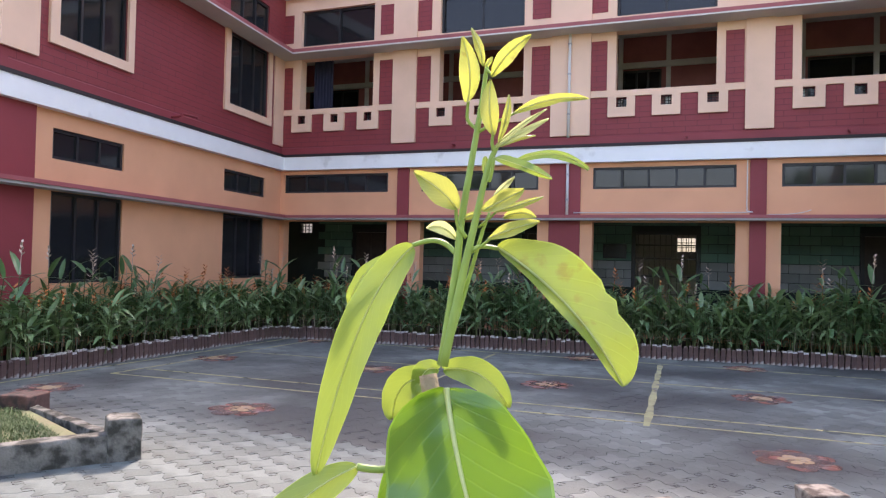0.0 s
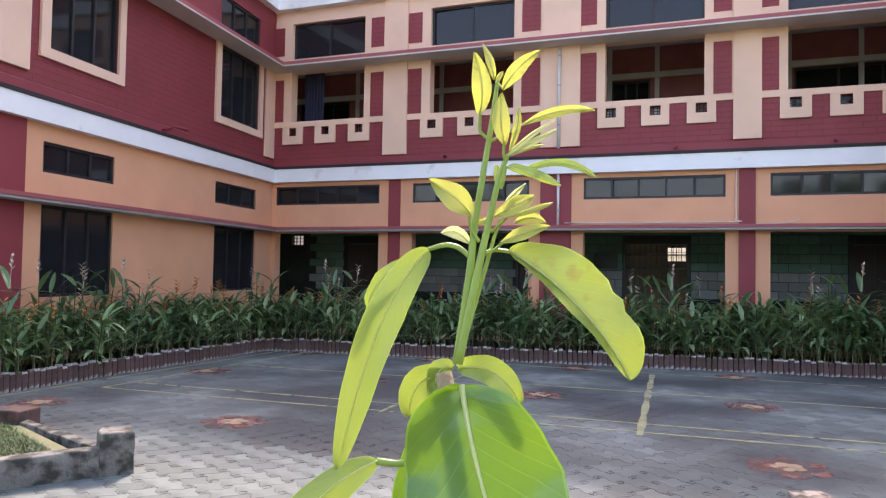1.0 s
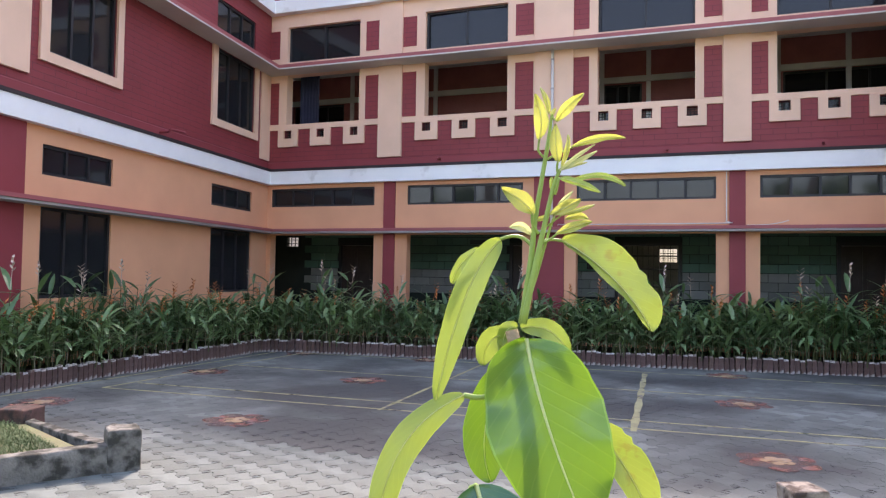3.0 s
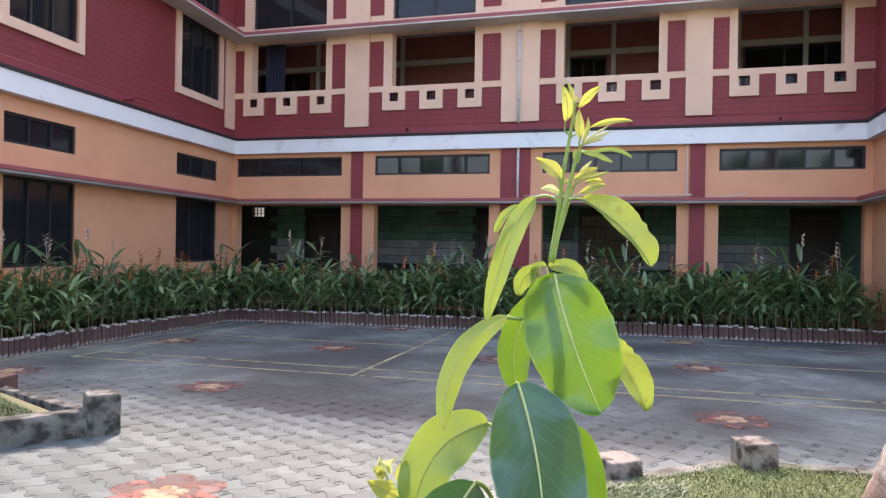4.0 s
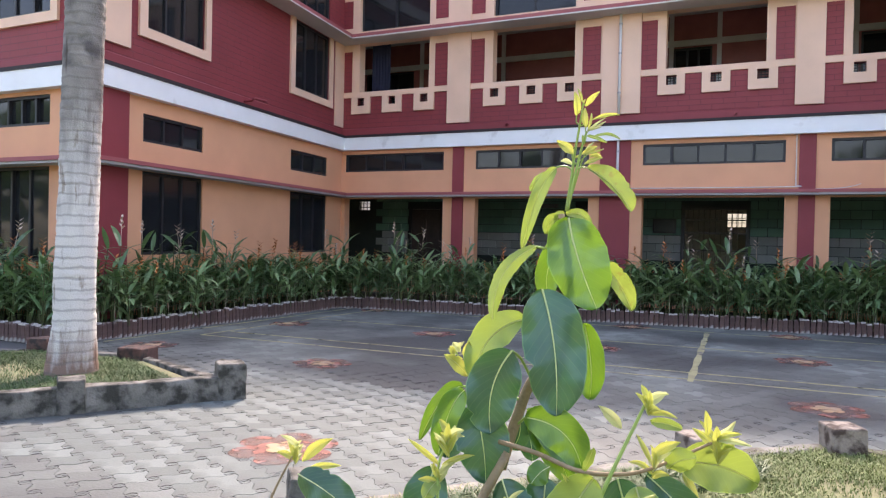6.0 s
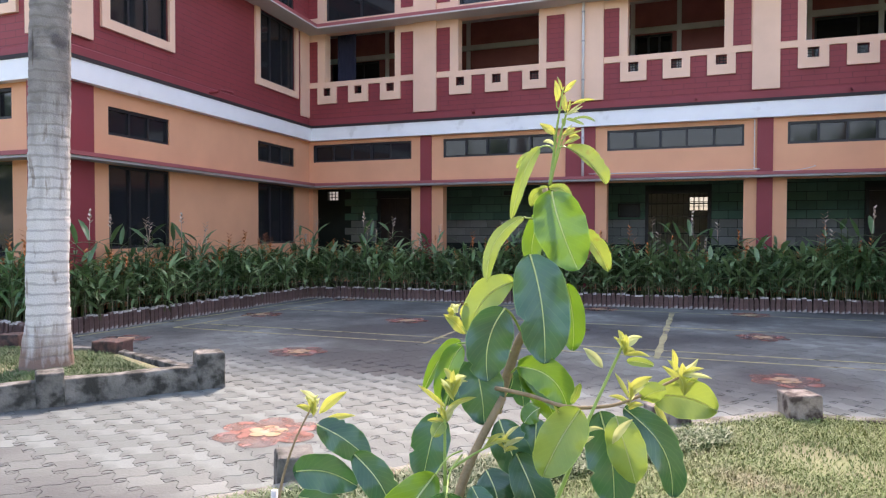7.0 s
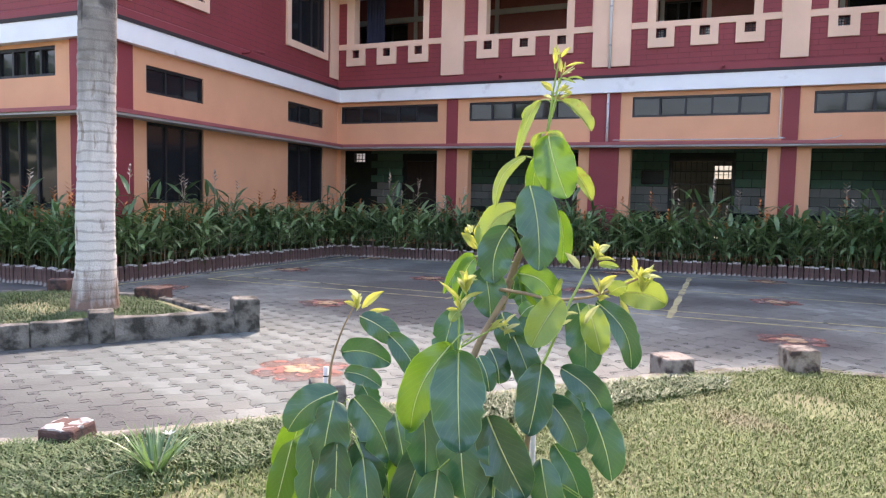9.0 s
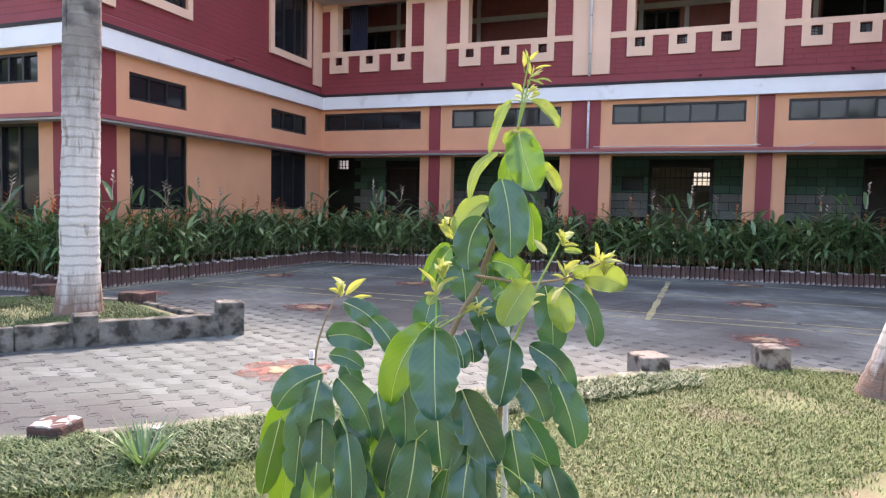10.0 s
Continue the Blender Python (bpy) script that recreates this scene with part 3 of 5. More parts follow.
for k in range(2):
    part("cross_bar", one_box(W, -10.38, -10.02, 17.03, 17.049, 2.29 + k * 0.1, 2.305 + k * 0.1), M_FRAME, vg)
bd = thing("notice_board", "small dark framed notice board on the blockwork wall", "board")
part("board_frame", holed(lambda a, d, z: W(a, 16.93 + d, z), -2.26, -1.74, 1.70, 2.03, 0.05, [(-2.22, -1.78, 1.74, 1.99)]), M_FRAME, bd)
part("board_face", one_box(W, -2.22, -1.78, 16.95, 16.97, 1.74, 1.99), M_BOARD, bd)
sg = thing("door_sign", "small dark sign plate hung under the corridor ceiling", "sign")
part("plate", one_box(W, -5.0, -4.45, 16.55, 16.57, 2.26, 2.36), M_BOARD, sg)
for x in (-4.95, -4.5):
    part("hanger", tube(bmesh.new(), [(x, 16.56, 2.36), (x, 16.56, 3.55)], 0.004, 0.004, 5), M_FRAME, sg)

# upper corridor
structure("floor_upper", one_box(W, -12, 8, 14.75, 21, 3.72, 3.86), M_FLOOR, "upper corridor floor", "floor")
structure("ceiling_upper", one_box(W, -12, 8, 14.76, 21, 7.3, 7.5), M_SOFFIT, "upper corridor ceiling slab", "ceiling")
wub = structure("wall_upper_back", holed(lambda a, d, z: W(a, 17.0 + d, z), -12, 8, 3.86, 7.3, 0.15, [(-10.2, -8.7, 5.0, 6.02), (1.9, 4.4, 4.9, 6.02), (-1.9, -1.05, 4.9, 6.0)]), M_INNER, "dark maroon wall of the upper corridor", "wall")
for z0, z1 in ((6.03, 6.16), (6.75, 6.85)):
    part("beam", one_box(W, -12, 8, 16.93, 16.998, z0, z1), M_STEELGREY, wub, "grey painted lintel band")
for a in (-9.7, -8.5, -6.15, -2.0, -0.95, 1.75, 3.1):
    part("post", one_box(W, a, a + 0.1, 16.95, 16.999, 3.9, 6.9), M_STEELGREY, wub, "grey painted upright")
for a0, a1, z0, z1 in ((-10.2, -8.7, 5.0, 6.02), (1.9, 4.4, 4.9, 6.02), (-1.9, -1.05, 4.9, 6.0)):
    window(lambda a, d, z: W(a, 17.0 + d, z), a0, a1, z0, z1, 3, "dark glazed classroom window in the upper corridor")
structure("wall_upper_rooms", one_box(W, -12, 8, 20.8, 20.98, 3.86, 7.3), M_GREYPAINT, "plain far wall of the upper classrooms", "wall")
structure("wall_upper_start", one_box(W, -12.1, -12.0, 14.76, 21, 3.86, 7.3), M_GREYPAINT, "end wall of the upper corridor", "wall")
cu = thing("curtain", "dark navy curtain hung in an upper bay", "curtain")
cb = bmesh.new()
row = [[cb.verts.new((-8.8 + 0.5 * k / 24, 14.95 + 0.03 * math.sin(k * 1.6), z)) for k in range(25)] for z in (3.862, 7.298)]
for k in range(24):
    cb.faces.new((row[0][k], row[0][k + 1], row[1][k + 1], row[1][k]))
part("cloth", cb, M_CURTAIN, cu, smooth=True)
structure("wall_upper_end", one_box(W, 3.86, 4.0, 14.76, 21, 3.86, 7.3), M_GREYPAINT, "end wall of the upper corridor", "wall")

# left wing
LW = [(7.80, 9.25), (12.15, 13.76)]
structure("wall_left_ground", holed(L, 6.86, 14.5, 0, BAND0, 0.22, [(a, b, 1.08, LEDGE0) for a, b in LW] + [(a, b, 2.86, 3.30) for a, b in LW]), M_PEACH, "peach painted side wing wall", "wall")
for a, b in LW:
    window(L, a, b, 2.86, 3.30, 3, "dark framed vent window in a peach wall")
    window(L, a, b, 1.08, LEDGE0 - 0.002, 3, "tall dark framed casement window")
lu = structure("wall_left_upper", holed(L, 6.86, 14.5, WALL1, ROOF0, 0.25, [(7.82, 9.23, 4.63, ULEDGE0), (12.2, 13.76, 4.63, ULEDGE0), (7.82, 9.23, 6.42, 7.15), (12.2, 13.76, 6.42, 7.15)]), M_MAROON_Y, "maroon painted brick side wing wall", "wall")
for a, b, z in ((7.82, 9.23, 4.63), (12.2, 13.76, 4.63)):
    window(L, a, b, z, ULEDGE0 - 0.002, 3, "tall dark window in a broad cream surround")
    window(L, a, b, 6.42, 7.15, 3, "dark vent window above the sunshade")
    part("surround", holed(lambda q, d, zz: L(q, d - 0.05, zz), a - 0.17, b + 0.14, z - 0.15, ULEDGE0, 0.05, [(a, b, z, ULEDGE0)]), M_CREAM, lu, "broad cream window surround")
part("pilaster", one_box(L, 6.86, 7.47, -0.05, 0.0, 4.22, ULEDGE0), M_CREAM, lu, "cream corner pilaster")
part("strip", one_box(L, 14.05, 14.49, -0.03, 0.0, 4.12, ULEDGE0), M_CREAM, lu, "cream strip beside the inner corner")
lg = structure("trim_corner_pilaster", one_box(L, 6.83, 7.47, -0.04, 0.0, 0, LEDGE0), M_MAROON, "maroon corner pilaster of the side wing", "trim")
part("pilaster", one_box(L, 6.83, 7.47, -0.04, 0.0, LEDGE1, BAND0), M_MAROON, lg)

# end face of the left wing
structure("wall_end_ground", holed(E, -17, -8.61, 0, BAND0, 0.22, [(-10.94, -9.56, 3.02, 3.48), (-10.94, -9.56, 0.95, LEDGE0)]), M_PEACH, "peach painted end wall of the side wing", "wall")
window(E, -10.94, -9.56, 3.02, 3.48, 4, "dark framed vent window in the end wall")
window(E, -10.94, -9.56, 0.95, LEDGE0 - 0.002, 3, "tall dark framed casement window in the end wall")
eu = structure("wall_end_upper", holed(E, -17, -8.61, WALL1, ROOF0, 0.25, [(-10.92, -9.53, 4.70, ULEDGE0)]), M_MAROON_X, "maroon painted brick end wall", "wall")
window(E, -10.92, -9.53, 4.70, ULEDGE0 - 0.002, 3, "dark window in a cream surround in the end wall")
part("surround", holed(lambda q, d, zz: E(q, d - 0.05, zz), -11.07, -9.38, 4.55, ULEDGE0, 0.05, [(-10.92, -9.53, 4.70, ULEDGE0)]), M_CREAM, eu, "broad cream window surround")
part("pilaster", one_box(E, -9.2, -8.61, -0.05, 0.0, 4.22, ULEDGE0), M_CREAM, eu, "cream corner pilaster")
part("pilaster", one_box(E, -9.2, -8.57, -0.04, 0.0, 0, LEDGE0), M_MAROON, eu, "maroon corner pilaster")
part("pilaster", one_box(E, -9.2, -8.57, -0.04, 0.0, LEDGE1, BAND0), M_MAROON, eu, "maroon corner pilaster")
structure("roof_left", one_box(L, 6.8, 14.4, 0.05, 7.5, ROOF0 + 0.05, ROOF1 - 0.02), M_GREYPAINT, "concrete roof slab of the side wing", "roof")
structure("wall_roof_parapet_left", one_box(L, 6.8, 14.39, 0.0, 0.2, ROOF1, TOP), M_MAROON, "unseen maroon roof parapet, added to set the court's shadow edge of the side wing", "wall")
structure("ceiling_left", one_box(L, 7.3, 14.4, 0.26, 6, 3.55, 3.8), M_SOFFIT, "ceiling slab of the side wing", "ceiling")
structure("wall_left_inner", one_box(L, 7.3, 14.4, 4.5, 4.7, 0, ROOF0), M_GREYPAINT, "inner wall of the side wing", "wall")

# right wing
structure("wall_right_ground", holed(R, 12.0, 14.5, 0, BAND0, 0.22, [(12.3, 13.8, 3.0, 3.43)]), M_PEACH, "peach painted right wing wall", "wall")
structure("wall_right_upper", one_box(R, 12.0, 14.5, 0, 0.25, WALL1, ROOF0), M_MAROON_Y, "maroon painted brick right wing wall", "wall")
structure("wall_right_closing", one_box(W, 4.1, 12, 11.8, 12.0, 0, ROOF1), M_PEACH, "closing wall of the right wing", "wall")
structure("roof_right", one_box(W, 3.8, 12, 12.0, 14.4, ROOF0 + 0.05, ROOF1 - 0.02), M_GREYPAINT, "concrete roof slab of the right wing", "roof")
window(R, 12.3, 13.8, 3.0, 3.43, 4, "dark vent window of the right wing")

# pipes and spouts
dp = thing("downpipe", "white plastic downpipe strapped to the pilaster", "pipe")
part("pipe_run", tube(bmesh.new(), [F(-2.62, -0.11, 4.05), F(-2.62, -0.11, 6.12)], 0.028, 0.028, 10), M_PIPE, dp, smooth=True)
part("pipe_run", tube(bmesh.new(), [F(-2.62, -0.08, 2.5), F(-2.62, -0.08, 3.54)], 0.028, 0.028, 10), M_PIPE, dp, smooth=True)
for z in (4.5, 5.3, 5.9, 2.8, 3.3):
    part("clip", tube(bmesh.new(), [F(-2.62, -0.11 if z > 4 else -0.08, z), F(-2.62, -0.11 if z > 4 else -0.08, z + 0.035)], 0.034, 0.034, 10), M_GREYPAINT, dp)
ep = thing("conduit", "white conduit along the ledge and up to the slab", "pipe")
part("pipe_run", tube(bmesh.new(), smooth_path([F(-2.5, -0.05, 2.56), F(0.5, -0.05, 2.56), F(0.66, -0.05, 2.6), F(0.67, -0.05, 2.75), F(0.67, -0.05, 3.54)], 5), 0.010, 0.010, 8), M_PIPE, ep, smooth=True)
cd = thing("cable", "loose pale cable end on the ledge", "cable")
part("cable_run", tube(bmesh.new(), smooth_path([F(1.0, -0.1, 2.515), F(1.35, -0.14, 2.52), F(1.6, -0.12, 2.56), F(1.72, -0.1, 2.6)], 4), 0.007, 0.007, 6), M_PIPE, cd, smooth=True)
spout = thing("rain_spout", "short maroon rain spout through the wall foot", "spout", "rain spouts")
part("tube", tube(bmesh.new(), [(0, 0.1, 0), (0, -0.09, -0.015)], 0.028, 0.028, 10), M_MAROON, spout)
spout.location = F(-5.05, -0.12, 4.0)
copy_thing(spout, pose(-0.4, 14.38, 3.99))
copy_thing(spout, pose(2.3, 14.38, 3.99))
ls = thing("rain_spout", "bent maroon rain pipe on the side wing", "spout", "rain spouts")
part("tube", tube(bmesh.new(), smooth_path([L(10.4, 0.0, 3.98), L(10.4, -0.2, 3.98), L(10.4, -0.24, 4.0), L(10.45, -0.25, 4.03), L(10.85, -0.25, 4.05)], 4), 0.022, 0.022, 8), M_MAROON, ls, smooth=True)

# ---- the court ----
gb = bmesh.new()
bmesh.ops.create_grid(gb, x_segments=8, y_segments=8, size=400)
bmesh.ops.translate(gb, vec=(0, 0, -0.06), verts=gb.verts[:])
structure("ground", gb, M_EARTH, "bare earth round the school court", "ground")
structure("pavement_bed", one_box(W, -9.3, 3.84, -6, 14.49, -0.055, -0.022), M_GROUT, "dark joint sand between the pavers", "pavement")


def flower_shape(cx, cy, r, turn, name, material, z, petals=6, depth=0.32):
    bm = bmesh.new()
    n = petals * 10
    v = []
    for k in range(n):
        a = k * math.tau / n
        q = r * (1 - depth + depth * abs(math.cos(petals * a / 2)) ** 0.6)
        v.append(bm.verts.new((cx + q * math.cos(a + turn), cy + q * math.sin(a + turn), z)))
    top = bm.faces.new(v)
    bmesh.ops.extrude_face_region(bm, geom=[top])
    bmesh.ops.translate(bm, vec=(0, 0, -0.001), verts=v)
    return bm


FLOWERS = [(-6.82, 6.30), (-4.26, 6.34), (0.78, 6.74), (-6.80, 9.13), (-4.30, 9.35), (-1.82, 9.28), (0.68, 9.57), (-6.78, 11.92), (-1.86, 12.10), (0.6, 12.2), (-2.63, 3.52), (-4.3, 12.05), (3.2, 6.9), (3.15, 9.7)]
for i, (x, y) in enumerate(FLOWERS):
    fl = thing("painted_flower", "faded red painted flower with yellow centre on the pavers", "floor painting", "painted flowers")
    part("petals", flower_shape(x, y, 0.37 if y < 5 else 0.34, 0.3 * i, "petals", M_FLRED, 0.0035), M_FLRED, fl)
    part("centre", flower_shape(x, y, 0.14, 0.3 * i + 0.2, "centre", M_FLYEL, 0.0065, 5, 0.4), M_FLYEL, fl)


def court_line(x0, y0, x1, y1, w=0.045):
    bm = bmesh.new()
    d = Vector((x1 - x0, y1 - y0, 0))
    s = Vector((-d.y, d.x, 0)).normalized() * w / 2
    n = max(2, int(d.length / 0.25))
    pts = [Vector((x0, y0, 0)) + d * k / n for k in range(n + 1)]
    rows_ = [[bm.verts.new(p + s * q * (1 + 0.25 * math.sin(9 * p.x + 7 * p.y)) + Vector((0, 0, z))) for q in (-1, 1) for z in (0.004, 0.0025)] for p in pts]
    for a, b in zip(rows_, rows_[1:]):
        for q in ((0, 2), (2, 3), (3, 1), (1, 0)):
            bm.faces.new((a[q[0]], a[q[1]], b[q[1]], b[q[0]]))
    return structure("trim_court_line", bm, M_YLINE, "worn yellow court line painted on the pavers", "court line")


for q in ((-7.0, 7.36, 3.8, 7.72), (-6.9, 7.85, 3.8, 8.1), (-6.8, 9.95, 3.8, 10.2), (-6.85, 12.0, 3.8, 12.1), (-7.0, 7.36, -6.82, 12.0), (-7.55, 6.2, -7.35, 12.5), (-3.17, 7.42, -3.28, 11.9)):
    court_line(*q)
court_line(-0.44, 7.45, -0.62, 11.9, 0.075)

# brick edged beds
SOIL = bmesh.new()
bed_x = lambda y: -7.78 + 0.01 * (y - 6.0)   # the side bed's edge
far_y = lambda x: 12.05 + 0.115 * (x + 7.4)   # the far bed narrows along the wing
box(SOIL, lambda a, d, z: W(bed_x(a) - d, a, z), 5.72, 14.5, 0.03, 1.5, -0.02, 0.15)
box(SOIL, lambda a, d, z: W(a, far_y(a) + 0.03 if d < 1 else 14.5, z), -7.76, 3.85, 0, 2, -0.02, 0.149)
box(SOIL, W, -17, -9.1, 5.72, 6.98, -0.02, 0.151)
structure("ground_bed", SOIL, M_SOIL, "dark soil of the planted beds", "ground")

# the left grass plot with its low wall
def low_wall(name, p, q, h, t, m, label):
    bm = bmesh.new()
    p, q = Vector((*p, 0)), Vector((*q, 0))
    d = q - p
    s = Vector((-d.y, d.x, 0)).normalized() * t / 2
    n = max(1, int(d.length / 1.3))
    for k in range(n):
        a, b = p + d * k / n, p + d * (k + 1) / n - d.normalized() * 0.006
        hh = h + 0.008 * math.sin(5 * k + p.x)
        vs = [bm.verts.new(c + o + Vector((0, 0, z))) for c in (a, b) for o in (-s, s) for z in (-0.05, hh)]
        fs = [bm.faces.new([vs[i] for i in f]) for f in ((0, 1, 3, 2), (4, 6, 7, 5), (0, 4, 5, 1), (2, 3, 7, 6), (0, 2, 6, 4), (1, 5, 7, 3))]
    bmesh.ops.bevel(bm, geom=bm.edges[:], offset=0.012, segments=2, profile=0.5, affect="EDGES")
    bmesh.ops.subdivide_edges(bm, edges=[e for e in bm.edges if e.calc_length() > 0.08], cuts=7, use_grid_fill=True)
    for v_ in bm.verts:
        v_.co += Vector(noise.noise_vector(v_.co * 5)) * 0.013 + Vector(noise.noise_vector(v_.co * 17)) * 0.005
    return structure(name, bm, m, label, "kerb")


def kerb_post(x, y, turn, w, h, m, label, z=0.0, d=None):
    bm = one_box(W, -w / 2, w / 2, -(d or w) / 2, (d or w) / 2, -0.08, h)
    bmesh.ops.subdivide_edges(bm, edges=bm.edges[:], cuts=3, use_grid_fill=True)
    for v in bm.verts:
        v.co += Vector(noise.noise_vector(v.co * 7 + Vector((x, y, 0)))) * 0.012
    bmesh.ops.bevel(bm, geom=[e for e in bm.edges if e.is_manifold and e.calc_face_angle(0) > 0.9], offset=0.014, segments=2, profile=0.5, affect="EDGES")
    ob = part("kerb_post", bm, m)
    ob.matrix_world = pose(x, y, z, 0, 0, turn)
    return tagged(ob, label, "post", "kerb posts")


low_wall("trim_kerb_left", (-6.9, 0.35), (-4.02, 4.42), 0.2, 0.15, M_CONCRETE, "mossy grey concrete kerb of the grass plot")
low_wall("trim_kerb_left_back", (-4.05, 4.62), (-5.75, 5.2), 0.1, 0.1, M_CONCRETE, "low mossy kerb behind the palm")
low_wall("trim_kerb_left_rear", (-5.95, 5.25), (-7.2, 5.05), 0.1, 0.1, M_CONCRETE, "low mossy kerb behind the palm")
low_wall("trim_kerb_left_side", (-7.3, 4.95), (-8.0, 4.2), 0.1, 0.1, M_CONCRETE, "low mossy kerb of the grass plot")
kerb_post(-3.98, 4.52, 52, 0.24, 0.31, M_CONCRETE, "blackened concrete corner post of the kerb")
kerb_post(-4.68, 3.50, 52, 0.20, 0.27, M_CONCRETE, "blackened concrete post in the kerb", d=0.22)
kerb_post(-5.86, 5.22, 10, 0.30, 0.2, M_REDBLOCK, "worn reddish block at the plot's rear edge")
kerb_post(-7.15, 5.05, 20, 0.24, 0.22, M_REDBLOCK, "worn reddish block at the plot's rear edge")
pg = bmesh.new()
v = [pg.verts.new((x, y, 0.075)) for x, y in ((-6.9, 0.4), (-4.1, 4.45), (-5.75, 5.15), (-7.2, 5.0), (-8.0, 4.2), (-8.2, 0.4))]
pg.faces.new(v)
structure("ground_plot", pg, M_EARTH, "earth of the small grass plot", "ground")

# the lawn and its kerb
LAWN = [(-2.85, 1.40), (-2.28, 1.97), (-1.75, 2.6), (0.0, 4.58), (0.66, 5.16), (1.4, 5.2), (3.84, 5.5)]
lb = bmesh.new()
edge = [(-8.0, -1.5), *LAWN, (3.84, -6), (-8.0, -6)]
lv = [lb.verts.new((x, y, 0.05)) for x, y in edge]
lb.faces.new(lv)
bmesh.ops.triangulate(lb, faces=lb.faces[:])
structure("ground_lawn", lb, M_EARTH, "earth under the lawn", "ground")
for p, q in zip([(-8.0, -1.5)] + LAWN, LAWN):
    low_wall("trim_kerb_lawn", p, q, 0.07, 0.12, M_KERB, "pale low concrete kerb along the lawn")
red = kerb_post(-2.645, 1.575, 14, 0.19, 0.145, M_REDBLOCK, "red-brown kerb block with a flaking white top")
cap = one_box(W, -0.086, 0.086, -0.086, 0.086, 0.129, 0.143)
bmesh.ops.subdivide_edges(cap, edges=cap.edges[:], cuts=6, use_grid_fill=True)
for v_ in cap.verts:
    v_.co += Vector(noise.noise_vector(v_.co * 26)) * 0.014
part("whitewash", cap, M_LIME, red, "flaking white paint")
kerb_post(-1.86, 2.70, 40, 0.2, 0.2, M_CONCRETE, "dark stained concrete kerb block")
kerb_post(-0.1, 4.64, 40, 0.24, 0.17, M_POSTCAP, "stained pale concrete kerb block")
kerb_post(0.76, 5.13, 22, 0.225, 0.23, M_POSTCAP, "stained pale concrete kerb block")


def inside(x, y, poly):
    c = False
    for (x0, y0), (x1, y1) in zip(poly, poly[1:] + poly[:1]):
        if (y0 > y) != (y1 > y) and x < (x1 - x0) * (y - y0) / (y1 - y0) + x0:
            c = not c
    return c


def grass(name, poly, count, zb, hgt, seed, label, near=None):
    rng = np.random.RandomState(seed)
    xs, ys = [p[0] for p in poly], [p[1] for p in poly]
    verts, faces = [], []
    made = 0
    while made < count:
        x, y = rng.uniform(min(xs), max(xs)), rng.uniform(min(ys), max(ys))
        if not inside(x, y, poly):
            continue
        if near and rng.rand() > near(x, y):
            continue
        patch = noise.noise(Vector((x * 1.1, y * 1.1, 3.0)))
        if patch > 0.24 and rng.rand() < 0.5 + 1.6 * (patch - 0.24):
            continue
        h = hgt * rng.uniform(0.5, 1.2) * (1 - 0.6 * max(0, patch))
        a, lean, w = rng.uniform(0, math.tau), rng.uniform(0.4, 1.9) * h, rng.uniform(0.0016, 0.0036) * (1.6 if name == "weeds" else 1)
        dx, dy = math.cos(a), math.sin(a)
        i = len(verts)
        verts += [(x - dy * w, y + dx * w, zb), (x + dy * w, y - dx * w, zb), (x + dx * lean * 0.4 + dy * w * 0.8, y + dy * lean * 0.4 - dx * w * 0.8, zb + h * 0.65), (x + dx * lean * 0.4 - dy * w * 0.8, y + dy * lean * 0.4 + dx * w * 0.8, zb + h * 0.65), (x + dx * lean, y + dy * lean, zb + h * 0.9)]
        faces += [(i, i + 1, i + 2, i + 3), (i + 3, i + 2, i + 4)]
        made += 1
    me = bpy.data.meshes.new(name)
    me.from_pydata(verts, [], faces)
    me.materials.append(M_GRASS if name == "grass" else M_WEED)
    return tagged(new(name, me), label, "grass", "", "stuff")


lawn_poly = [(-3.4, 0.9), *LAWN[:-1], (3.0, 5.7), (3.0, -0.2), (-3.4, -0.2)]
grass("grass", lawn_poly, 210000, 0.05, 0.034, 3, "short patchy green lawn grass with straw")
edge_poly = [(-3.3, 0.7), (-2.85, 1.3), (-2.25, 1.88), (-1.7, 2.5), (-0.1, 4.3), (0.3, 4.5), (0.3, 4.2), (-1.4, 2.05), (-1.8, 1.2), (-3.0, 0.3)]
grass("weeds", edge_poly, 26000, 0.05, 0.06, 5, "taller unmown weeds along the lawn kerb")
grass("grass_plot", [(-6.5, 0.9), (-4.25, 4.35), (-5.75, 5.05), (-7.1, 4.95), (-7.6, 4.2), (-7.6, 0.9)], 45000, 0.075, 0.045, 8, "short green grass of the small plot")


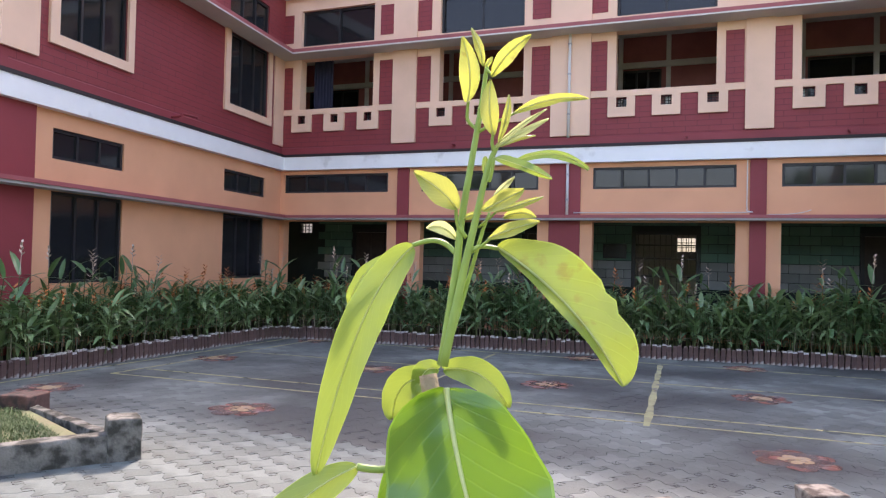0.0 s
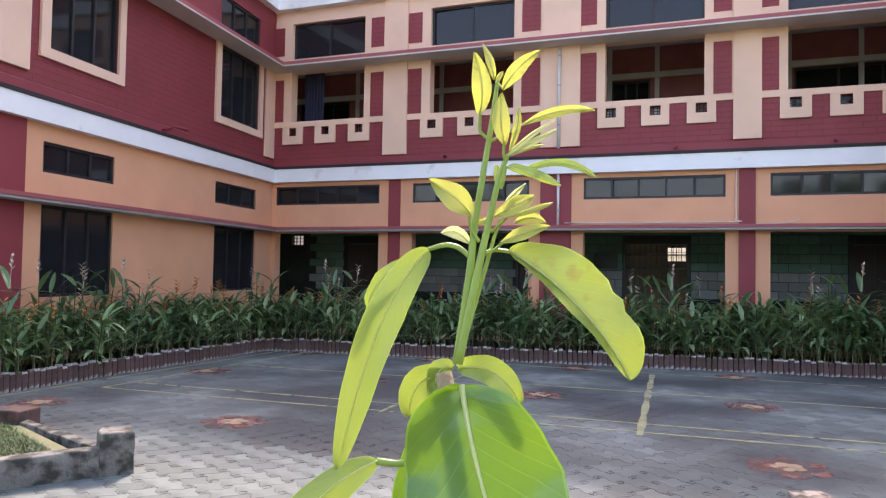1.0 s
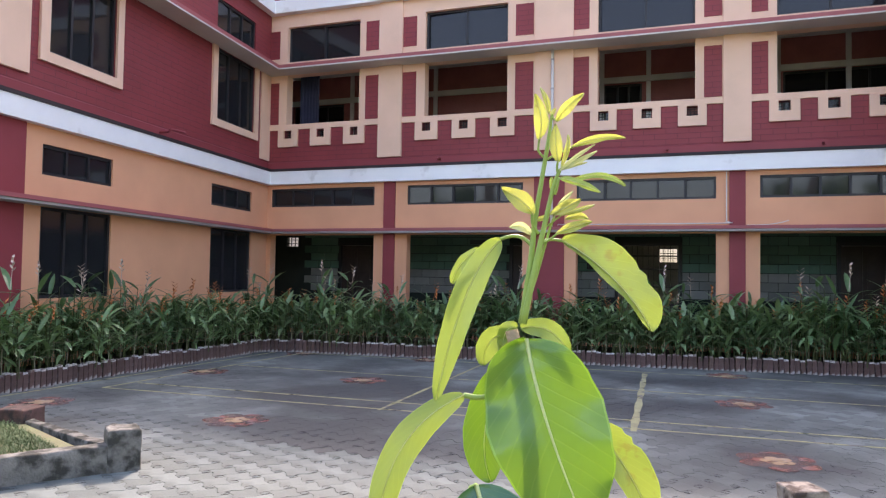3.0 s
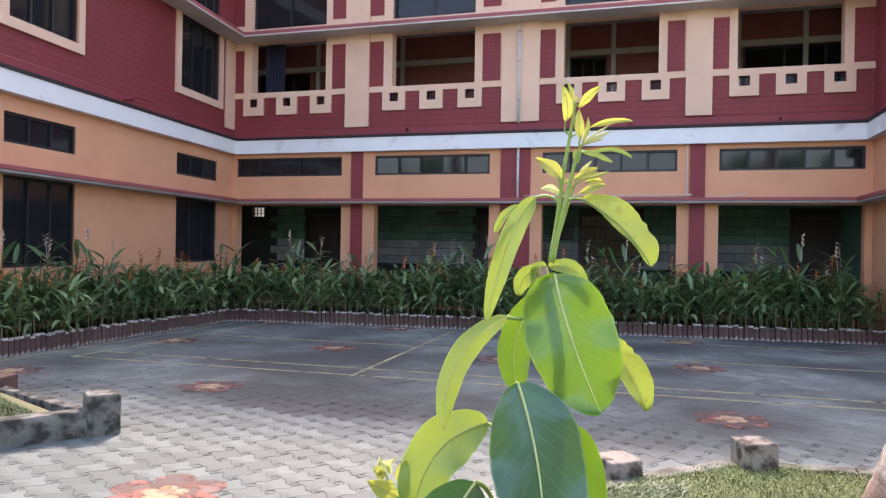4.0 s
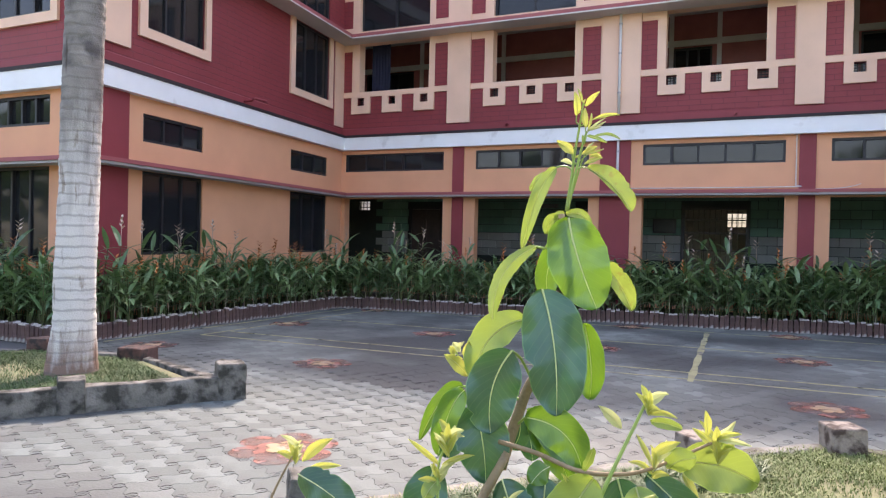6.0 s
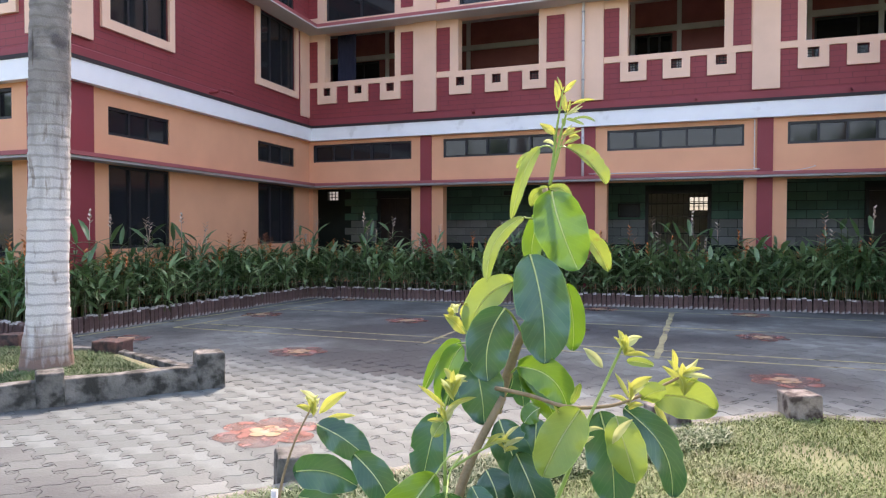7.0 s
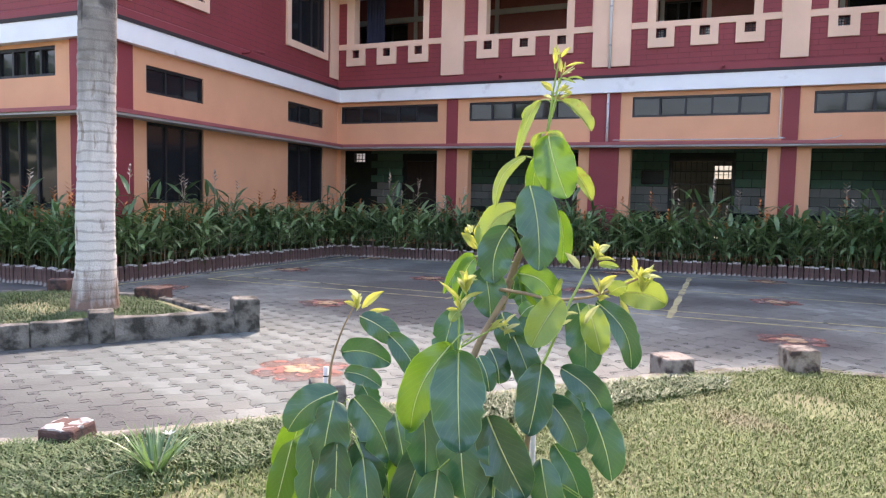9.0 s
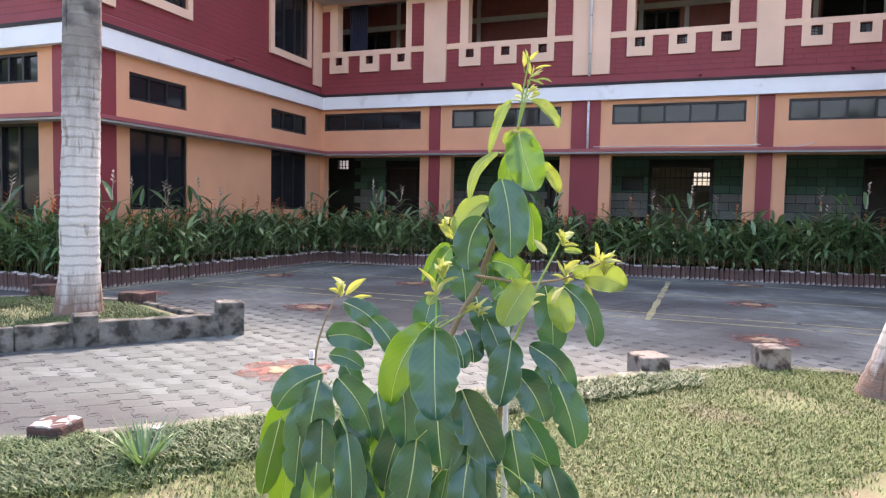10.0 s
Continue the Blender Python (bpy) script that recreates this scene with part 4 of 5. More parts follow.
# ---- palms ----
def palm(x, y, lean, height, r0, label):
    t = thing("palm_tree", label, "palm tree", at=(x, y, 0))
    def section(name, z0, z1, m, lab):
        bm = bmesh.new()
        sides, step = 30, 0.0165
        n = int((z1 - z0) / step)
        rings = []
        for k in range(n + 1):
            z = z0 + (z1 - z0) * k / n
            base = r0 * (0.84 + 0.32 * math.exp(-z * 3.2)) * (1 - 0.012 * z)
            scar = 0.006 * (abs(((z * 10.5 + 0.35 * math.sin(z * 7)) % 1.0) - 0.5) < 0.14)
            ring = []
            for j in range(sides):
                a = j * math.tau / sides
                wob = 0.011 * noise.noise(Vector((math.cos(a) * 1.6, math.sin(a) * 1.6, z * 2.4))) + 0.006 * noise.noise(Vector((math.cos(a) * 5, math.sin(a) * 5, z * 9)))
                r = base + wob - scar * (0.55 + 0.45 * math.sin(a * 2 + z * 9))
                ring.append(bm.verts.new((lean[0] * z + r * math.cos(a), lean[1] * z + r * math.sin(a), z)))
            rings.append(ring)
        for a, b in zip(rings, rings[1:]):
            for j in range(sides):
                bm.faces.new((a[j], a[(j + 1) % sides], b[(j + 1) % sides], b[j]))
        part(name, bm, m, t, lab, smooth=True)
    section("trunk", -0.05, height, M_BARKPALM, "grey ringed trunk, limewashed below")
    rng = random.Random(int(x * 100))
    for k in range(14):
        a, up = k * math.tau / 14 + rng.uniform(-0.2, 0.2), rng.uniform(0.1, 0.9)
        bm = bmesh.new()
        o = Vector((lean[0] * height, lean[1] * height, height))
        d = Vector((math.cos(a), math.sin(a), 0))
        pts = [o + d * (0.32 * i) + Vector((0, 0, up * 0.32 * i - 0.05 * i * i)) for i in range(10)]
        tube(bm, pts, 0.03, 0.008, 5)
        s = d.cross(Vector((0, 0, 1)))
        for i in range(2, 10):
            for q in range(3):
                p = pts[i - 1].lerp(pts[i], q / 3)
                for sgn in (-1, 1):
                    e = p + s * sgn * 0.55 + d * 0.25 + Vector((0, 0, -0.22 - rng.random() * 0.15))
                    w = d * 0.022
                    bm.faces.new([bm.verts.new(c) for c in (p - w, p + w, e)])
        part("frond", bm, M_HLEAF, t)
    return t


palm(-5.73, 4.32, (0.03, 0.0), 9.5, 0.217, "limewashed ringed palm trunk in the small grass plot")
palm(1.46, 4.56, (0.25, 0.0), 9.0, 0.19, "leaning limewashed palm trunk at the lawn's edge")


# ---- planted beds ----
def blade(bm, base, d, length, width, droop, segs=4):
    """One lance-shaped leaf that rises along d and droops."""
    d = d.normalized()
    s = d.cross(Vector((0, 0, 1)))
    s = s.normalized() if s.length > 0.05 else Vector((1, 0, 0))
    rows_ = []
    p = base.copy()
    for k in range(segs + 1):
        t = k / segs
        w = width * (math.sin(math.pi * (0.12 + 0.88 * t)) ** 0.8 if t < 1 else 0.02)
        rows_.append((bm.verts.new(p - s * w), bm.verts.new(p - Vector((0, 0, w * 0.25))), bm.verts.new(p + s * w)))
        d = (d + Vector((0, 0, -droop / segs))).normalized()
        p = p + d * length / segs
    for a, b in zip(rows_, rows_[1:]):
        bm.faces.new((a[0], a[1], b[1], b[0]))
        bm.faces.new((a[1], a[2], b[2], b[1]))


def heliconia(seed, tall, flowers, light):
    rng = random.Random(seed)
    t = thing("heliconia_plant", "dense green heliconia plant in the brick edged bed", "plant", "bed plants")
    st, lf = bmesh.new(), bmesh.new()
    for k in range(9):
        x, y = rng.uniform(-0.26, 0.26), rng.uniform(-0.26, 0.26)
        h = tall * rng.uniform(0.6, 1.0)
        tip = Vector((x + rng.uniform(-0.1, 0.1), y + rng.uniform(-0.1, 0.1), h * 0.8))
        tube(st, [(x, y, 0), tuple(Vector((x, y, 0)).lerp(tip, 0.5)), tuple(tip)], 0.009, 0.005, 5)
        n = rng.randint(5, 7)
        for i in range(n):
            u = 0.3 + 0.7 * i / (n - 1)
            a = i * 2.6 + rng.uniform(-0.5, 0.5) + k
            d = Vector((math.cos(a), math.sin(a), rng.uniform(0.6, 1.8)))
            blade(lf, Vector((x, y, 0)).lerp(tip, u), d, rng.uniform(0.28, 0.5), rng.uniform(0.024, 0.045), rng.uniform(0.4, 1.9))
        if k < flowers:
            z = Vector((0, 0, 1))
            fb = bmesh.new()
            q = tip + Vector((rng.uniform(-0.06, 0.06), rng.uniform(-0.12, 0), rng.uniform(0.02, 0.3)))
            tube(fb, [tuple(tip), tuple(q)], 0.004, 0.004, 5)
            for i in range(6):
                blade(fb, q + z * 0.03 * (i - 2), Vector((math.cos(i * 3.0 + k), math.sin(i * 3.0 + k), 0.9)), 0.085, 0.016, 0.2, 2)
            part("flower", fb, M_ORANGE if seed % 3 else M_PALEFL, t, "upright orange bracts" if seed % 3 else "pale upright flower spike")
    tagged(part("stalk_clump", st, M_HSTALK, t), kind="stuff")
    tagged(part("foliage", lf, M_HLEAF2 if light else M_HLEAF, t), kind="stuff")
    return t


KINDS = [heliconia(11, 1.05, 0, False), heliconia(14, 1.0, 1, True), heliconia(13, 1.15, 2, False), heliconia(17, 0.92, 1, True), heliconia(15, 1.4, 3, False), heliconia(19, 1.25, 3, False)]
spots = []
rng = random.Random(4)
for row_, y in enumerate((0.28, 0.62, 0.98)):
    x = -8.0 + 0.15 * row_
    while x < 3.6:
        spots.append((x + rng.uniform(-0.1, 0.1), far_y(x) + y + rng.uniform(-0.08, 0.08)))
        x += 0.36
for row_, x in enumerate((-0.25, -0.52, -0.8)):
    y = 6.0 + 0.12 * row_
    while y < 12.3:
        spots.append((bed_x(y) + x + rng.uniform(-0.06, 0.06), y + rng.uniform(-0.1, 0.1)))
        y += 0.36
for x in (-8.8, -9.2, -9.6, -10.0, -10.4, -10.8, -11.2, -11.6, -12.0, -12.4, -12.9):
    for y in (6.0, 6.3, 6.6):
        spots.append((x + rng.uniform(-0.1, 0.1), y + rng.uniform(-0.08, 0.08)))
used = set()
for x, y in spots:
    pick = rng.choices(range(6), (4, 6, 5, 6, 1.8, 2.2))[0]
    sc = rng.uniform(0.88, 1.18) * (0.9 if y < 12.0 else 0.96) * (1.12 if 1.2 < x < 2.6 and y > 12.5 else 1)
    m = pose(x, y, 0.14, 0, 0, rng.uniform(0, 360))
    if pick in used:
        ob = copy_thing(KINDS[pick], m)
    else:
        used.add(pick)
        ob = KINDS[pick]
        ob.matrix_basis = m
    ob.scale = (sc, sc, sc)

# stake and wire fence along the beds
def wire_fence(p, q, n, zs):
    t = thing("wire_fence", "thin cane stakes with slack wires along the bed", "fence")
    p, q = Vector((*p, 0)), Vector((*q, 0))
    r_ = random.Random(int(q.x * 10))
    for k in range(n):
        b = p.lerp(q, (k + 0.5) / n)
        part("stake", tube(bmesh.new(), [(b.x, b.y, 0.1), (b.x + r_.uniform(-0.03, 0.03), b.y + r_.uniform(-0.03, 0.03), max(zs) + r_.uniform(-0.25, 0.06))], 0.006, 0.005, 5), M_CANE, t)
    for z in zs:
        part("wire", tube(bmesh.new(), [tuple(p.lerp(q, i / 40) + Vector((0, 0, z - 0.03 * abs(math.sin(i * 0.7))))) for i in range(41)], 0.004, 0.004, 4), M_WIRE, t)


wire_fence((-7.6, far_y(-7.6) + 0.13), (3.7, far_y(3.7) + 0.13), 46, (0.36, 0.55))
wire_fence((bed_x(5.8) - 0.1, 5.8), (bed_x(12.0) - 0.1, 12.0), 26, (0.36, 0.55))


# ---- the lily in the lawn ----
ly = thing("lily_plant", "grey-green strap-leaved lily with a white flower on the lawn", "plant", at=(-1.98, 1.5, 0.05))
rng = random.Random(9)
for k in range(60):
    bm = bmesh.new()
    a = k * 2.4
    blade(bm, Vector((math.cos(a) * 0.03, math.sin(a) * 0.03, 0)), Vector((math.cos(a), math.sin(a), rng.uniform(0.7, 2.6))), rng.uniform(0.16, 0.30), 0.006, rng.uniform(0.2, 1.0))
    part("leaf", bm, M_HLEAF2 if k % 3 else M_HLEAF, ly)
bm = bmesh.new()
for k in range(6):
    blade(bm, Vector((0.10, -0.02, 0.18)), Vector((math.cos(k), math.sin(k), 1.6)), 0.04, 0.007, 0.7, 3)
tube(bm, [(0.0, 0, 0), (0.10, -0.02, 0.18)], 0.003, 0.003, 5)
part("flower", bm, M_WHITEFL, ly, "white flower")


# ---- the croton ----
cr = thing("croton_shrub", "slender croton shrub with a tuft of yellow leaves", "shrub", at=(-1.91, 0.60, 0.035))
part("stem", tube(bmesh.new(), [(0, 0, -0.05), (0.01, 0, 0.8), (0, 0, 1.5)], 0.012, 0.007, 8), M_BARK, cr, smooth=True)
rng = random.Random(31)
for k in range(22):
    bm = bmesh.new()
    a = k * 2.4
    blade(bm, Vector((0, 0, 1.5 - 0.014 * k)), Vector((math.cos(a), math.sin(a), rng.uniform(0.1, 0.9))), rng.uniform(0.09, 0.15), 0.02, rng.uniform(0.5, 1.4), 5)
    part("leaf", bm, LEAF["Y"] if k < 12 else LEAF["D"], cr)


# ---- the sapling ----
sapling = thing("sapling", "young broad-leaved sapling with bright yellow-green tips", "sapling", at=(0.056, -0.03, 0.01))
VIEW = Vector((0.30, -0.93, 0.16)).normalized()   # the side to which most blades turn their face
LEAVES = 0


def leaf(base, tip, width, tone, sag, mid=None, lop=1.0, fold=None):
    """A blade from base to tip, by way of mid or arched by sag, wavy and folded along its raised midrib; lop: how much of one half is in view."""
    global LEAVES
    LEAVES += 1
    rng_ = random.Random(LEAVES * 7 + 1)
    b, t = Vector(base), Vector(tip)
    ax = t - b
    ln = ax.length
    ax = ax / ln
    up = VIEW + Vector((rng_.uniform(-0.28, 0.28), 0, rng_.uniform(-0.12, 0.3)))
    nrm0 = (up - ax * up.dot(ax)).normalized()
    arch = Vector((0, 0, 1)) - ax * ax.z
    arch = (arch * 0.8 + nrm0 * 0.5)
    small = tone in "YPE"
    n, m = (12, 4) if small else (26, 6)
    half = width / 2
    ph, wavy = rng_.uniform(0, 6), (0.12 if small else 0.15)
    pick = rng_.choice((0.30, 0.38, -0.2)) if not small else 0.42
    fold = pick if fold is None else fold
    bow = rng_.uniform(-0.05, 0.05) if mid is None else 0.0
    bite = rng_.choice((0, 0.62, -0.4, 0.78, -0.7)) if tone in "DSE" else 0
    if mid is not None:
        ctrl = Vector(mid) * 2 - (b + t) / 2

        def centre(s):
            return b * (1 - s) ** 2 + ctrl * (2 * s * (1 - s)) + t * s * s
    else:
        def centre(s):
            return b + ax * (ln * s) + arch * (sag * ln * math.sin(math.pi * min(1, s * 0.95))) + ax.cross(nrm0) * (bow * ln * math.sin(math.pi * s))
    bm, rb = bmesh.new(), bmesh.new()
    rows_, mids = [], []
    for i in range(n + 1):
        s = 0.5 - 0.5 * math.cos(math.pi * i / n)
        c = centre(s)
        way = (centre(min(1, s + 0.02)) - centre(max(0, s - 0.02))).normalized()
        nrm = (up - way * up.dot(way)).normalized()
        side = way.cross(nrm)
        if small:
            w = half * (math.sin(math.pi * s ** 0.9) ** 0.85) + 0.0003
        else:
            w = half * ((1 - abs(2 * s ** 0.93 - 1) ** 2.2) ** 0.56) + 0.0005
        w *= 1 + 0.016 * math.sin(s * 19 + ph) + 0.012 * math.sin(s * 37 + 2 * ph)
        r = []
        for j in range(-m, m + 1):
            u = j / m
            reach = lop if u > 0 else 1.0
            if bite and (u > 0) == (bite > 0) and abs(u) > 0.6:
                u *= 1 - 0.26 * math.exp(-((s - abs(bite)) / 0.03) ** 2) - 0.12 * math.exp(-((s - abs(bite) + 0.14) / 0.02) ** 2)
            rise = half * (fold * abs(u) ** 1.2 + wavy * abs(u) ** 2 * math.sin(s * 13 + ph + (1.7 if j > 0 else 0)))
            ripple = 0 if small else half * 0.014 * math.sin(abs(u) * 5 - s * 46)
            r.append(bm.verts.new(c + side * (w * u * reach) + nrm * (rise - ripple)))
        rows_.append(r)
        mids.append(c + nrm * 0.001)
    for a, d in zip(rows_, rows_[1:]):
        for j in range(2 * m):
            bm.faces.new((a[j], a[j + 1], d[j + 1], d[j]))
    uv = bm.loops.layers.uv.new("UVMap")
    place = {v_: (j / (2 * m), i / n) for i, r in enumerate(rows_) for j, v_ in enumerate(r)}
    for f_ in bm.faces:
        for lp in f_.loops:
            lp[uv].uv = place[lp.vert]
    lf = part("leaf", bm, LEAF[tone], sapling, {"Y": "young yellow-green leaf", "P": "pale folded young leaf", "E": "young yellow leaf browned and eaten by insects", "L": "light green leaf", "S": "light green leaf with brown insect holes", "M": "", "D": ""}[tone], smooth=True)
    tube(rb, mids[:-1], 0.0005 if small else min(0.002, width * 0.022), 0.0003, 5)
    part("midrib", rb, M_RIB if tone in "MD" else LEAF["P"], lf, smooth=True)
    return lf


def twig(name, pts, r0, r1, material):
    part(name, tube(bmesh.new(), smooth_path(pts, 4), r0, r1, 8), material, sapling, smooth=True)


def shoot(tip, count, size, seed):
    """A tuft of small, narrow, still folded young leaves at a branch's tip."""
    r_ = random.Random(seed)
    for k in range(count):
        a = k * 2.4 + r_.uniform(-0.4, 0.4)
        d = Vector((math.cos(a), math.sin(a) * 0.8, r_.uniform(0.2, 1.6))).normalized()
        b = Vector(tip) - Vector((0, 0, 0.004 * k))
        q = b + d * size * r_.uniform(0.55, 1.15)
        leaf(tuple(b), tuple(q), size * r_.uniform(0.16, 0.3), "P" if k % 3 == 0 else "Y", r_.uniform(0.05, 0.25))


twig("trunk", [(-0.110, 0.675, 1.088), (-0.160, 0.612, 0.955), (-0.170, 0.570, 0.80), (-0.12, 0.55, 0.5), (-0.06, 0.54, 0.03)], 0.0065, 0.013, M_BARK)
twig("trunk", [(0.010, 0.545, 0.962), (-0.02, 0.56, 0.75), (-0.03, 0.55, 0.4), (-0.02, 0.53, 0.03)], 0.0045, 0.009, M_BARK)
twig("trunk", [(-0.467, 0.543, 0.721), (-0.43, 0.55, 0.4), (-0.36, 0.55, 0.03)], 0.0040, 0.007, M_BARK)
twig("branch", [(-0.170, 0.557, 0.966), (-0.172, 0.563, 0.88), (-0.168, 0.572, 0.80)], 0.003, 0.0035, M_STEM)
leaf((-0.035, 0.745, 1.603), (-0.039, 0.745, 1.638), 0.0110, "E", 0.0, mid=(-0.033, 0.741, 1.618))
leaf((-0.029, 0.750, 1.624), (-0.036, 0.750, 1.645), 0.0046, "Y", 0.0, mid=(-0.030, 0.746, 1.633))
leaf((-0.022, 0.747, 1.617), (-0.001, 0.747, 1.637), 0.0084, "E", 0.0, mid=(-0.012, 0.743, 1.627))
leaf((-0.027, 0.750, 1.622), (-0.023, 0.750, 1.628), 0.0026, "Y", 0.0)
leaf((-0.020, 0.744, 1.584), (-0.022, 0.744, 1.613), 0.0095, "Y", 0.0, mid=(-0.021, 0.740, 1.597))
leaf((-0.018, 0.750, 1.581), (-0.013, 0.750, 1.606), 0.0041, "Y", 0.0, mid=(-0.013, 0.746, 1.593))
leaf((-0.011, 0.752, 1.596), (0.032, 0.740, 1.599), 0.0059, "E", 0.0, mid=(0.012, 0.742, 1.600))
leaf((-0.020, 0.750, 1.578), (0.008, 0.750, 1.597), 0.0028, "P", 0.0, mid=(-0.005, 0.746, 1.588))
leaf((-0.018, 0.746, 1.577), (0.010, 0.746, 1.591), 0.0037, "P", 0.0, mid=(-0.002, 0.742, 1.584))
leaf((-0.017, 0.750, 1.578), (0.002, 0.750, 1.583), 0.0025, "Y", 0.0, mid=(-0.007, 0.746, 1.581))
leaf((-0.019, 0.744, 1.571), (0.013, 0.744, 1.559), 0.0068, "L", 0.0, mid=(-0.004, 0.740, 1.566), lop=0.5)
leaf((-0.009, 0.750, 1.569), (0.031, 0.750, 1.564), 0.0040, "L", 0.0, mid=(0.013, 0.746, 1.572))
leaf((-0.025, 0.750, 1.562), (-0.026, 0.750, 1.573), 0.0029, "L", 0.0)
leaf((-0.020, 0.750, 1.551), (-0.009, 0.750, 1.561), 0.0031, "P", 0.0, mid=(-0.014, 0.746, 1.555))
leaf((-0.025, 0.745, 1.542), (-0.003, 0.745, 1.553), 0.0096, "Y", 0.0, mid=(-0.011, 0.741, 1.548))
leaf((-0.017, 0.742, 1.541), (0.009, 0.742, 1.549), 0.0037, "Y", 0.0, mid=(-0.001, 0.738, 1.545))
leaf((-0.014, 0.750, 1.539), (0.003, 0.750, 1.539), 0.0056, "Y", 0.0, mid=(-0.004, 0.746, 1.541))
leaf((-0.020, 0.743, 1.527), (0.007, 0.743, 1.536), 0.0076, "Y", 0.0, mid=(-0.006, 0.739, 1.532))
leaf((-0.040, 0.743, 1.544), (-0.064, 0.743, 1.563), 0.0146, "Y", 0.0, mid=(-0.048, 0.739, 1.553))
leaf((-0.042, 0.750, 1.527), (-0.059, 0.750, 1.533), 0.0070, "P", 0.0, mid=(-0.049, 0.746, 1.533))
leaf((-0.038, 0.750, 1.538), (-0.027, 0.750, 1.541), 0.0038, "Y", 0.0)
leaf((-0.066, 0.745, 1.522), (-0.110, 0.720, 1.395), 0.0215, "L", 0.0, mid=(-0.089, 0.728, 1.477), fold=0.2)
leaf((-0.086, 0.752, 1.516), (-0.108, 0.752, 1.487), 0.0087, "L", 0.0, mid=(-0.100, 0.748, 1.502))
leaf((-0.017, 0.750, 1.522), (0.052, 0.740, 1.454), 0.0424, "S", 0.0, mid=(0.024, 0.741, 1.492), lop=0.25, fold=0.18)
leaf((-0.052, 0.765, 1.451), (-0.014, 0.765, 1.433), 0.0159, "L", 0.0, mid=(-0.029, 0.761, 1.450))
leaf((-0.057, 0.765, 1.451), (-0.068, 0.765, 1.433), 0.0122, "L", 0.0, mid=(-0.064, 0.761, 1.448))
twig("stem", [(-0.049, 0.750, 1.456), (-0.042, 0.750, 1.506), (-0.039, 0.750, 1.538), (-0.034, 0.750, 1.570), (-0.029, 0.750, 1.601), (-0.027, 0.750, 1.617), (-0.026, 0.750, 1.623)], 0.0027, 0.0011, M_STEM)
twig("stem", [(-0.047, 0.748, 1.456), (-0.037, 0.748, 1.506), (-0.030, 0.748, 1.538), (-0.024, 0.748, 1.565), (-0.019, 0.748, 1.578)], 0.0027, 0.0014, M_STEM)
twig("stem", [(-0.046, 0.754, 1.468), (-0.035, 0.754, 1.506), (-0.028, 0.754, 1.531), (-0.024, 0.754, 1.542)], 0.0016, 0.0008, M_STEM)
twig("petiole", [(-0.041, 0.750, 1.518), (-0.048, 0.750, 1.524), (-0.057, 0.750, 1.526), (-0.069, 0.750, 1.523)], 0.0017, 0.0013, M_STEM)
twig("petiole", [(-0.035, 0.750, 1.520), (-0.027, 0.750, 1.523), (-0.017, 0.750, 1.522)], 0.0014, 0.0011, M_STEM)
twig("petiole", [(-0.031, 0.750, 1.588), (-0.036, 0.748, 1.593), (-0.036, 0.747, 1.599), (-0.035, 0.745, 1.603)], 0.0010, 0.0008, M_STEM)
twig("petiole", [(-0.020, 0.748, 1.574), (-0.021, 0.746, 1.579), (-0.020, 0.744, 1.584)], 0.0011, 0.0008, M_STEM)
twig("petiole", [(-0.036, 0.750, 1.528), (-0.040, 0.746, 1.535), (-0.040, 0.743, 1.544)], 0.0013, 0.0009, M_STEM)
twig("petiole", [(-0.033, 0.750, 1.520), (-0.026, 0.746, 1.523), (-0.020, 0.743, 1.527)], 0.0011, 0.0008, M_STEM)
twig("petiole", [(-0.030, 0.750, 1.587), (-0.022, 0.750, 1.591), (-0.010, 0.750, 1.596)], 0.0010, 0.0006, M_STEM)
twig("petiole", [(-0.023, 0.748, 1.559), (-0.021, 0.746, 1.563), (-0.019, 0.744, 1.571)], 0.0013, 0.0009, M_STEM)
twig("petiole", [(-0.030, 0.754, 1.534), (-0.017, 0.742, 1.541)], 0.0008, 0.0006, M_STEM)
twig("petiole", [(-0.027, 0.750, 1.622), (-0.022, 0.747, 1.617)], 0.0008, 0.0007, M_STEM)
leaf((-0.044, 0.746, 1.444), (0.006, 0.735, 1.307), 0.0900, "M", 0.0, mid=(-0.024, 0.736, 1.379), fold=0.12)
leaf((-0.061, 0.765, 1.445), (-0.085, 0.765, 1.420), 0.0184, "L", 0.0, mid=(-0.077, 0.761, 1.440))
leaf((-0.075, 0.830, 1.418), (-0.095, 0.830, 1.305), 0.0389, "M", 0.0, mid=(-0.099, 0.826, 1.358))
leaf((-0.090, 0.730, 1.399), (-0.145, 0.690, 1.285), 0.0247, "L", 0.0, mid=(-0.134, 0.706, 1.356))
leaf((0.004, 0.780, 1.371), (0.050, 0.780, 1.304), 0.0373, "S", 0.0, mid=(0.029, 0.776, 1.345), lop=0.6)
leaf((-0.076, 0.720, 1.333), (-0.042, 0.695, 1.148), 0.0947, "D", 0.0, mid=(-0.050, 0.704, 1.246), fold=0.16)
leaf((-0.026, 0.790, 1.278), (-0.014, 0.790, 1.160), 0.0437, "M", 0.0, mid=(-0.013, 0.786, 1.216))
leaf((-0.113, 0.750, 1.282), (-0.184, 0.720, 1.190), 0.0584, "L", 0.0, mid=(-0.163, 0.731, 1.250))
leaf((-0.109, 0.680, 1.241), (-0.134, 0.665, 1.116), 0.0799, "D", 0.0, mid=(-0.135, 0.669, 1.183), fold=0.15)
leaf((-0.168, 0.685, 1.145), (-0.144, 0.675, 1.040), 0.0815, "D", 0.0, mid=(-0.151, 0.676, 1.099), fold=0.2)
